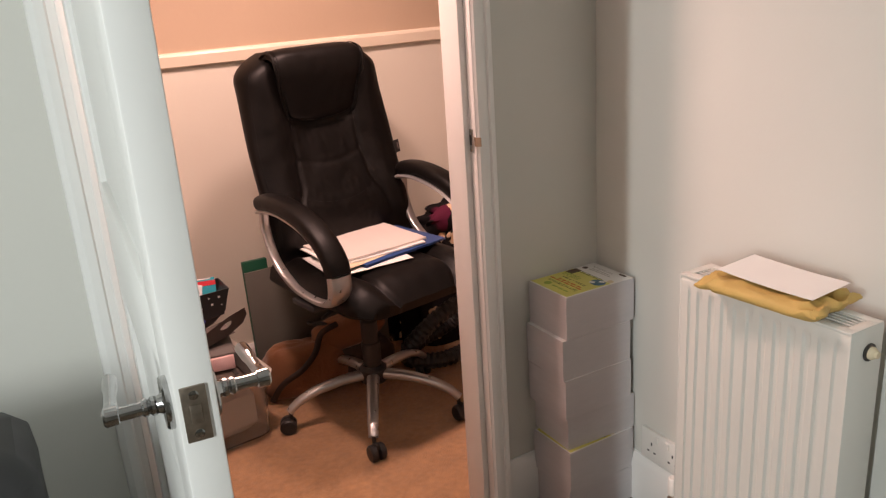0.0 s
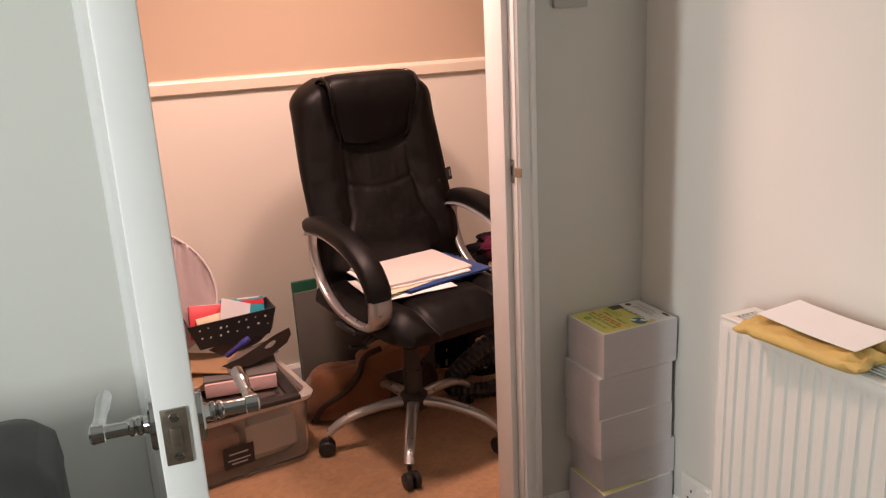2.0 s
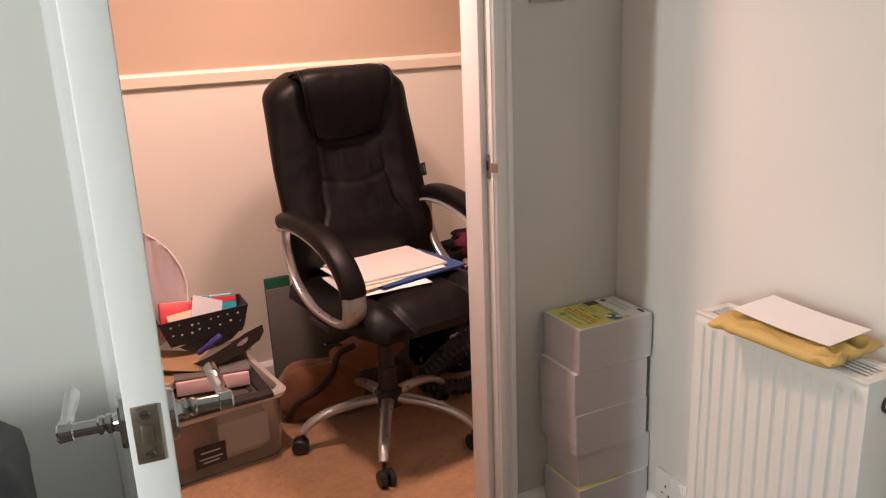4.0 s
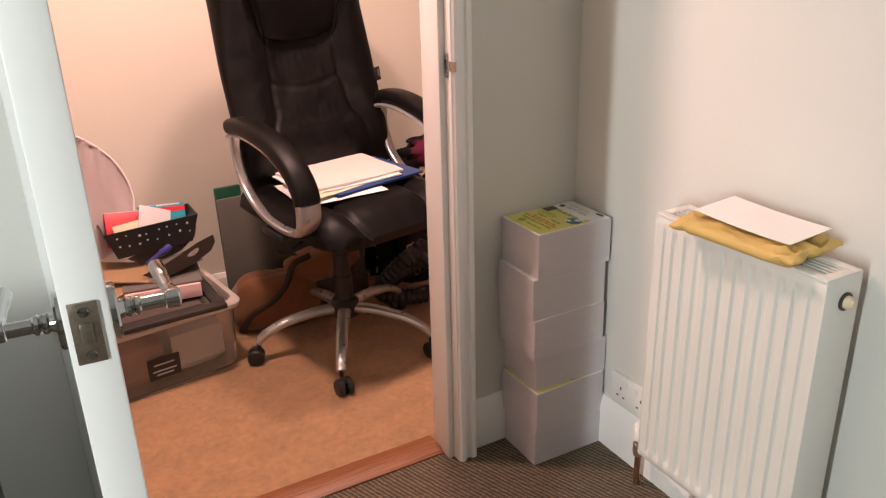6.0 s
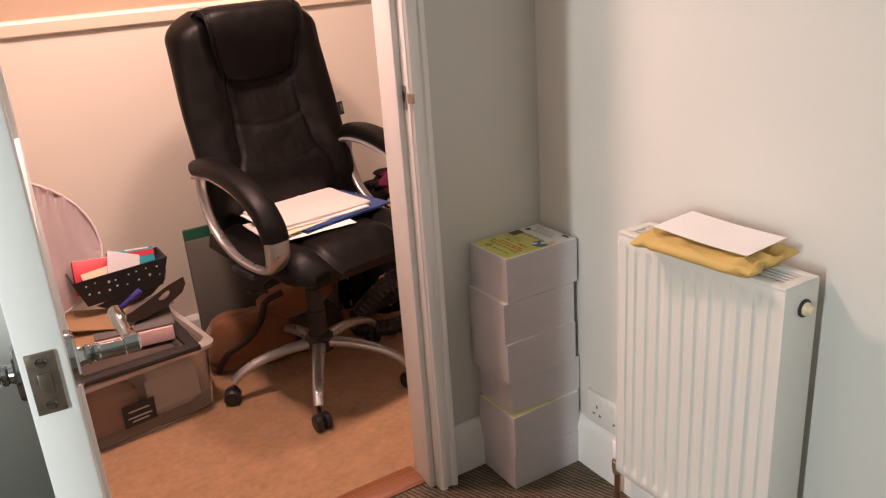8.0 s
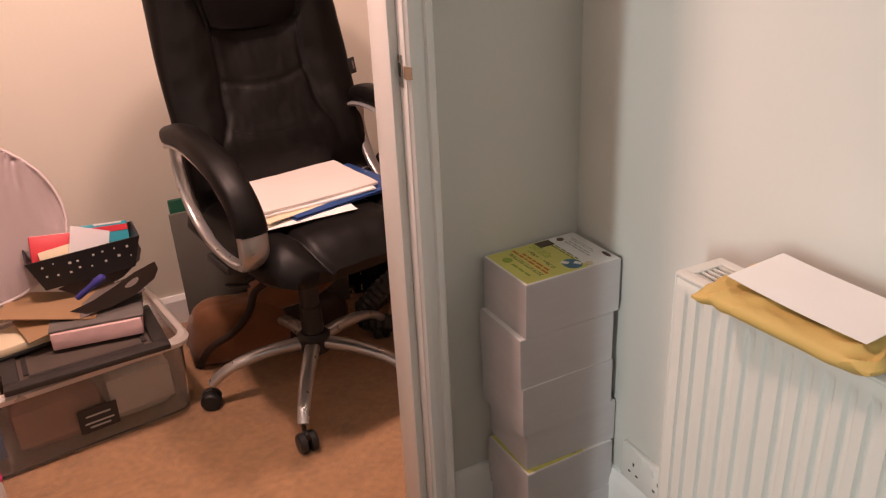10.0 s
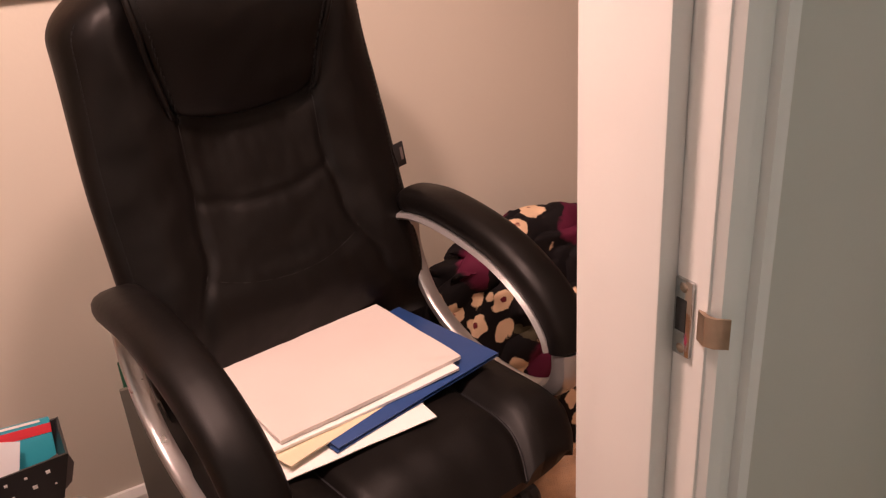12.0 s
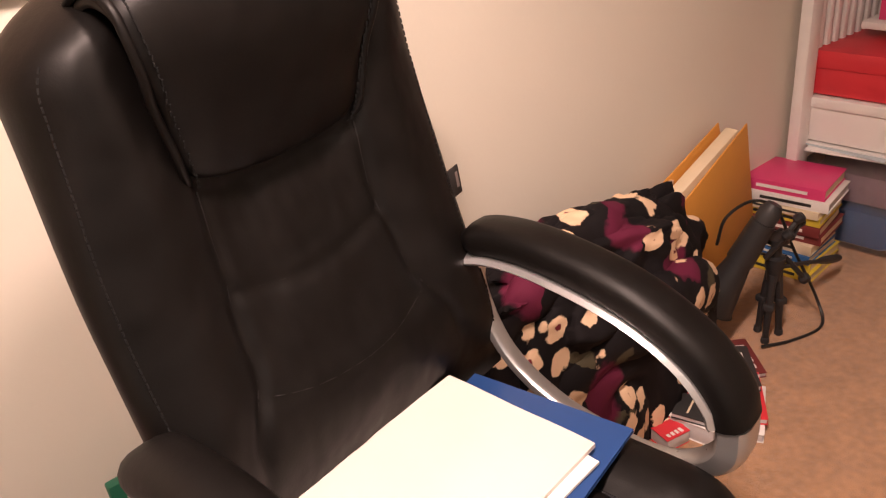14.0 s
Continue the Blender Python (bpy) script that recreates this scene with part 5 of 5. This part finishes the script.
def shelf_end():
    # card folders leaning on the wall
    f = thing("card_folder", pose(1.928, 2.972, 0.505, 0, -19, 2), "orange card folder full of papers leaning on the wall", "folder")
    boxpart("cover", (-0.16, -0.030, -0.175), (0.32, 0.004, 0.35), ORANGE, f, 0.001, pose(0, 0, 0, 3, 0, 3))
    boxpart("cover", (-0.19, 0.030, -0.165), (0.32, 0.004, 0.35), ORANGE, f, 0.001)
    boxpart("page_block", (-0.165, 0.002, -0.180), (0.30, 0.036, 0.335), CREAM, f, 0.002)
    # stack of paperbacks
    rng = random.Random(3)
    z = 0.004
    for h, m_, lab in ((0.03, YELLOWC, "yellow paperback in a stack"), (0.028, YELLOWC, "yellow paperback in a stack"), (0.024, BLUEC, "blue paperback in a stack"), (0.03, CREAM, "cream paperback in a stack"), (0.028, MAROON, "maroon paperback in a stack"),
                       (0.03, MAROON, "maroon paperback in a stack"), (0.026, YELLOWC, "yellow paperback in a stack"), (0.022, CREAM, "cream paperback in a stack"), (0.03, WHITEBOX, "white paperback in a stack"), (0.032, PINK, "pink paperback on top of a stack")):
        b = thing("paperback", pose(2.185 + rng.uniform(-0.012, 0.012), 2.93 + rng.uniform(-0.012, 0.012), z, 0, 0, 6 + rng.uniform(-5, 5)), lab, "book", "stack of paperbacks")
        boxpart("page_block", (0.003, 0, h / 2), (0.165, 0.225, h - 0.005), CREAM if m_ is not WHITEBOX else PAGES, b, 0.001)
        for zz in (0.0012, h - 0.0012):
            boxpart("cover", (0, 0, zz), (0.175, 0.232, 0.0024), m_, b, 0.0005)
        boxpart("spine", (-0.0865, 0, h / 2), (0.003, 0.232, h), m_, b, 0.001)
        boxpart("spine_print", (-0.0883, 0.0, h / 2), (0.0006, 0.14, h * 0.3), WHITEBOX if m_ in (MAROON, PINK, BLUEC) else INK, b, 0)
        z += h
    # white slatted cot end with boxes in front of it
    s = thing("cot_end", pose(2.285, 2.985, 0.004, 0, 0, -3), "white slatted wooden cot end leaning by the wall", "cot")
    boxpart("post", (0.0, 0, 0.62), (0.055, 0.035, 1.24), WHITEBOX, s, 0.006)
    for z_ in (0.30, 1.20):
        boxpart("rail", (0.33, 0, z_), (0.62, 0.028, 0.06), WHITEBOX, s, 0.005)
    for k in range(14):
        boxpart("slat", (0.052 + 0.040 * k, 0, 0.75), (0.022, 0.014, 0.86), WHITEBOX, s, 0.004)
    bm = bmesh.new()
    lathe(bm, [(0.012, 0), (0.012, 0.001)], 14, Matrix.Translation((0, -0.0185, 0.80)) @ pose(0, 0, 0, 90))
    part("bolt_cap", bm, TAUPE, s)
    k = thing("small_shelf", pose(2.56, 2.80, 0.60), "white box top with books standing on it", "shelf")
    boxpart("shelf_board", (0.05, 0.02, 0.035), (0.30, 0.22, 0.02), WHITEBOX, k, 0.003)
    for k, m_ in enumerate((PINK, MAUVE, WHITEBOX, TEAL)):
        bm = bmesh.new()
        box(bm, (0, 0, 0.11), (0.03, 0.16, 0.22), 0.002)
        single("upright_book", bm, m_, pose(2.51 + 0.036 * k, 2.82, 0.645), "book standing on top of the boxes", "book", "books on the boxes")
    r = thing("red_box", pose(2.49, 2.87, 0.470, 0, 0, 4), "red lidded card box on a white box", "box")
    boxpart("base", (0, 0, 0.055), (0.33, 0.24, 0.11), RED, r, 0.004)
    boxpart("lid", (0, 0, 0.10), (0.34, 0.25, 0.05), RED, r, 0.004)
    w = thing("white_box", pose(2.48, 2.87, 0.335, 0, 0, 4), "white lidded card box on plastic boxes", "box")
    boxpart("base", (0, 0, 0.06), (0.33, 0.23, 0.12), WHITEBOX, w, 0.004)
    boxpart("lid", (0, 0, 0.115), (0.345, 0.245, 0.03), WHITEBOX, w, 0.004)
    for x in (-0.168, 0.168):
        boxpart("corner_bracket", (x, -0.118, 0.122), (0.02, 0.012, 0.026), BRONZE, w, 0.003, None, "dull metal corner bracket")
    boxpart("label_holder", (0.0, -0.1265, 0.055), (0.05, 0.002, 0.02), BRONZE, r, 0.001)
    for k, (m_, rz, lab) in enumerate(((PAPER, 9, "loose white papers under a white box"), (PALEBLUE, -3, "pale blue folder under a white box"), (PAPER, 3, "loose white papers under a white box"))):
        bm = bmesh.new()
        box(bm, (0, 0, 0.005 * k + 0.002), (0.36 - 0.02 * k, 0.25, 0.004), 0)
        single("paper_stack", bm, m_, pose(2.465, 2.858, 0.3335 - 0.0165, 0, 0, rz), lab, "papers", "papers on the crate")
    p = thing("plastic_crate", pose(2.52, 2.855, 0.004, 0, 0, 4), "clear plastic crate with blue and mauve cloth", "storage box")
    boxpart("tub", (0, 0, 0.147), (0.36, 0.28, 0.294), CLEAR, p, 0.02)
    boxpart("lid", (0, 0, 0.302), (0.38, 0.30, 0.02), PALEBLUE, p, 0.008, None, "pale plastic lid")
    boxpart("filling", (0, 0, 0.07), (0.33, 0.25, 0.12), BLUEC, p, 0.03)
    boxpart("filling", (0, 0, 0.19), (0.32, 0.24, 0.10), MAUVE, p, 0.03)
    # tripod head and cable
    t = thing("tripod", pose(1.80, 2.76, 0.004), "small black camera tripod with a pan arm", "tripod")
    for a in (200, 330, 80):
        bm = bmesh.new()
        d = Vector((math.cos(radians(a)), math.sin(radians(a)), 0))
        tube(bm, [d * 0.030 + Vector((0, 0, 0.008)), d * 0.024 + Vector((0, 0, 0.1)), d * 0.012 + Vector((0, 0, 0.19))], [0.008, 0.010, 0.011], 8)
        leg = part("leg", bm, BLACK, t)
        bm = bmesh.new()
        lathe(bm, [(0.009, 0), (0.011, 0.003), (0.010, 0.016), (0.006, 0.018)], 10, Matrix.Translation(d * 0.031))
        part("rubber_foot", bm, DARKGREY, leg)
        bm = bmesh.new()
        box(bm, d * 0.026 + Vector((0, 0, 0.105)), (0.026, 0.026, 0.018), 0.004, pose(0, 0, 0, 0, 0, a))
        part("leg_clamp", bm, DARKGREY, leg)
    bm = bmesh.new()
    lathe(bm, [(0.016, 0.17), (0.020, 0.20), (0.024, 0.21), (0.024, 0.235), (0.014, 0.24), (0.014, 0.275), (0.028, 0.278), (0.030, 0.292), (0.022, 0.294)], 14)
    part("head", bm, BLACK, t)
    bm = bmesh.new()
    tube(bm, smooth_path([(0.01, -0.01, 0.205), (0.12, -0.005, 0.165), (0.25, 0.0, 0.115), (0.36, 0.005, 0.075)], 4), [0.006] * 8 + [0.010, 0.012, 0.012, 0.012, 0.009], 8)
    part("pan_arm", bm, BLACK, t)
    for a_, b_ in (((0.0, 0.0, 0.26), (0.055, -0.02, 0.325)), ((0.055, -0.02, 0.325), (0.05, 0.03, 0.215)), ((0.02, 0.0, 0.21), (0.085, 0.04, 0.25)), ((0.045, 0.0, 0.215), (0.10, -0.03, 0.14)), ((-0.03, 0.01, 0.24), (-0.01, -0.03, 0.31)), ((0.03, -0.02, 0.28), (0.10, 0.0, 0.29))):
        bm = bmesh.new()
        tube(bm, [a_, b_], 0.007, 8)
        lathe(bm, [(0.010, -0.012), (0.013, -0.008), (0.013, 0.008), (0.010, 0.012)], 10, Matrix.Translation(b_) @ pose(0, 0, 0, 40, 30, 0))
        part("clamp_rod", bm, BLACK, t)
    d = thing("clip_lamp", pose(1.715, 2.80, 0.20), "black clip lamp with a tapered shade on the clothes", "lamp")
    bm = bmesh.new()
    lathe(bm, [(0.058, -0.15), (0.055, -0.15), (0.030, -0.01), (0.026, 0.10), (0.030, 0.10), (0.034, -0.01)], 22, pose(0, 0, 0.06, 16, 22, 0))
    part("shade", bm, BLACK, d)
    bm = bmesh.new()
    lathe(bm, [(0.026, 0.10), (0.027, 0.13), (0.018, 0.15), (0.006, 0.152)], 18, pose(0, 0, 0.06, 16, 22, 0))
    part("lamp_cap", bm, DARKGREY, d)
    bm = bmesh.new()
    tube(bm, smooth_path([(1.70, 2.86, 0.28), (1.70, 2.84, 0.36), (1.78, 2.82, 0.38), (1.86, 2.80, 0.33), (1.90, 2.77, 0.22), (1.96, 2.72, 0.06), (1.92, 2.68, 0.012), (1.82, 2.70, 0.01), (1.74, 2.74, 0.012)], 8), 0.004, 6)
    single("black_cable", bm, WIRE, pose(0, 0, 0), "loose black cable looped over the tripod", "cable")
    # magazines on the carpet
    rng = random.Random(8)
    for x, y, z, rz, w, h, m_, lab in ((1.46, 2.695, 0.004, 30, 0.17, 0.022, WHITEBOX, "white magazine under others on the carpet"), (1.475, 2.705, 0.026, 38, 0.165, 0.016, RED, "red magazine in a slipping pile on the carpet"),
                                       (1.465, 2.715, 0.042, 26, 0.160, 0.014, WHITEBOX, "white magazine with dark print in a slipping pile"), (1.52, 2.745, 0.056, 44, 0.15, 0.016, INK, "dark magazine with white print on top of the pile"),
                                       (1.315, 2.715, 0.004, -12, 0.060, 0.034, RED, "small red book beside the clothes"), (1.385, 2.680, 0.050, 18, 0.075, 0.014, INK, "small dark magazine with white print by the clothes"),
                                       (1.385, 2.680, 0.004, 10, 0.078, 0.046, WHITEBOX, "short stack of white booklets by the clothes"), (1.62, 2.785, 0.004, 52, 0.14, 0.014, MAROON, "maroon magazine half under the clothes")):
        b = thing("magazine", pose(x, y, z, 0, 0, rz), lab, "magazine", "magazines on the carpet")
        boxpart("page_block", (0, 0, h / 2), (w, w * 1.30, h - 0.004), PAGES, b, 0.001)
        for zz in (0.001, h - 0.001):
            boxpart("cover", (0, 0, zz), (w + 0.004, w * 1.33, 0.002), m_, b, 0.0005)
        ink = WHITEBOX if m_ in (INK, RED, MAROON) else INK
        for k in range(4):
            boxpart("print_bar", (-w * 0.30 + w * 0.19 * k, -w * 0.46, h + 0.0003), (w * 0.12, w * rng.uniform(0.16, 0.24), 0.0006), ink, b, 0)
        boxpart("print_bar", (0, w * 0.25, h + 0.0003), (w * 0.7, w * 0.06, 0.0006), RED if m_ is WHITEBOX else CREAM, b, 0)
    d = thing("pink_case", pose(-0.375, 2.35, 0.004, 0, 0, 10), "white case with a glossy pink lid on the carpet", "case")
    boxpart("case_body", (0, 0, 0.05), (0.17, 0.13, 0.10), WHITEBOX, d, 0.02)
    boxpart("case_lid", (0, 0, 0.106), (0.176, 0.136, 0.014), PINK, d, 0.008)


shelf_end()


# ---- dark bin behind the door ----
def dark_bin():
    bm = bmesh.new()

    def ring(a, b, z, r):
        out = []
        for cx, cy, a0 in ((a - r, b - r, 0), (r - a, b - r, 90), (r - a, r - b, 180), (a - r, r - b, 270)):
            for k in range(6):
                q = radians(a0 + 18 * k)
                out.append((cx + r * math.cos(q), cy + r * math.sin(q), z))
        return out
    t = thing("dark_bin", pose(-0.675, 1.50, 0) @ Matrix.Diagonal((1, 1, 0.955, 1)), "dark grey rounded plastic bin beside the door", "bin")
    loft(bm, [ring(0.20, 0.12, 0, 0.05), ring(0.21, 0.13, 0.02, 0.05), ring(0.214, 0.134, 0.685, 0.05), ring(0.208, 0.128, 0.690, 0.05)])
    part("bin_body", bm, DARKGREY, t)
    bm = bmesh.new()
    loft(bm, [ring(0.209, 0.129, 0.688, 0.05), ring(0.216, 0.136, 0.692, 0.05), ring(0.212, 0.132, 0.74, 0.05), ring(0.19, 0.11, 0.772, 0.05), ring(0.15, 0.07, 0.784, 0.04)])
    part("lid", bm, DARKGREY, t)


dark_bin()
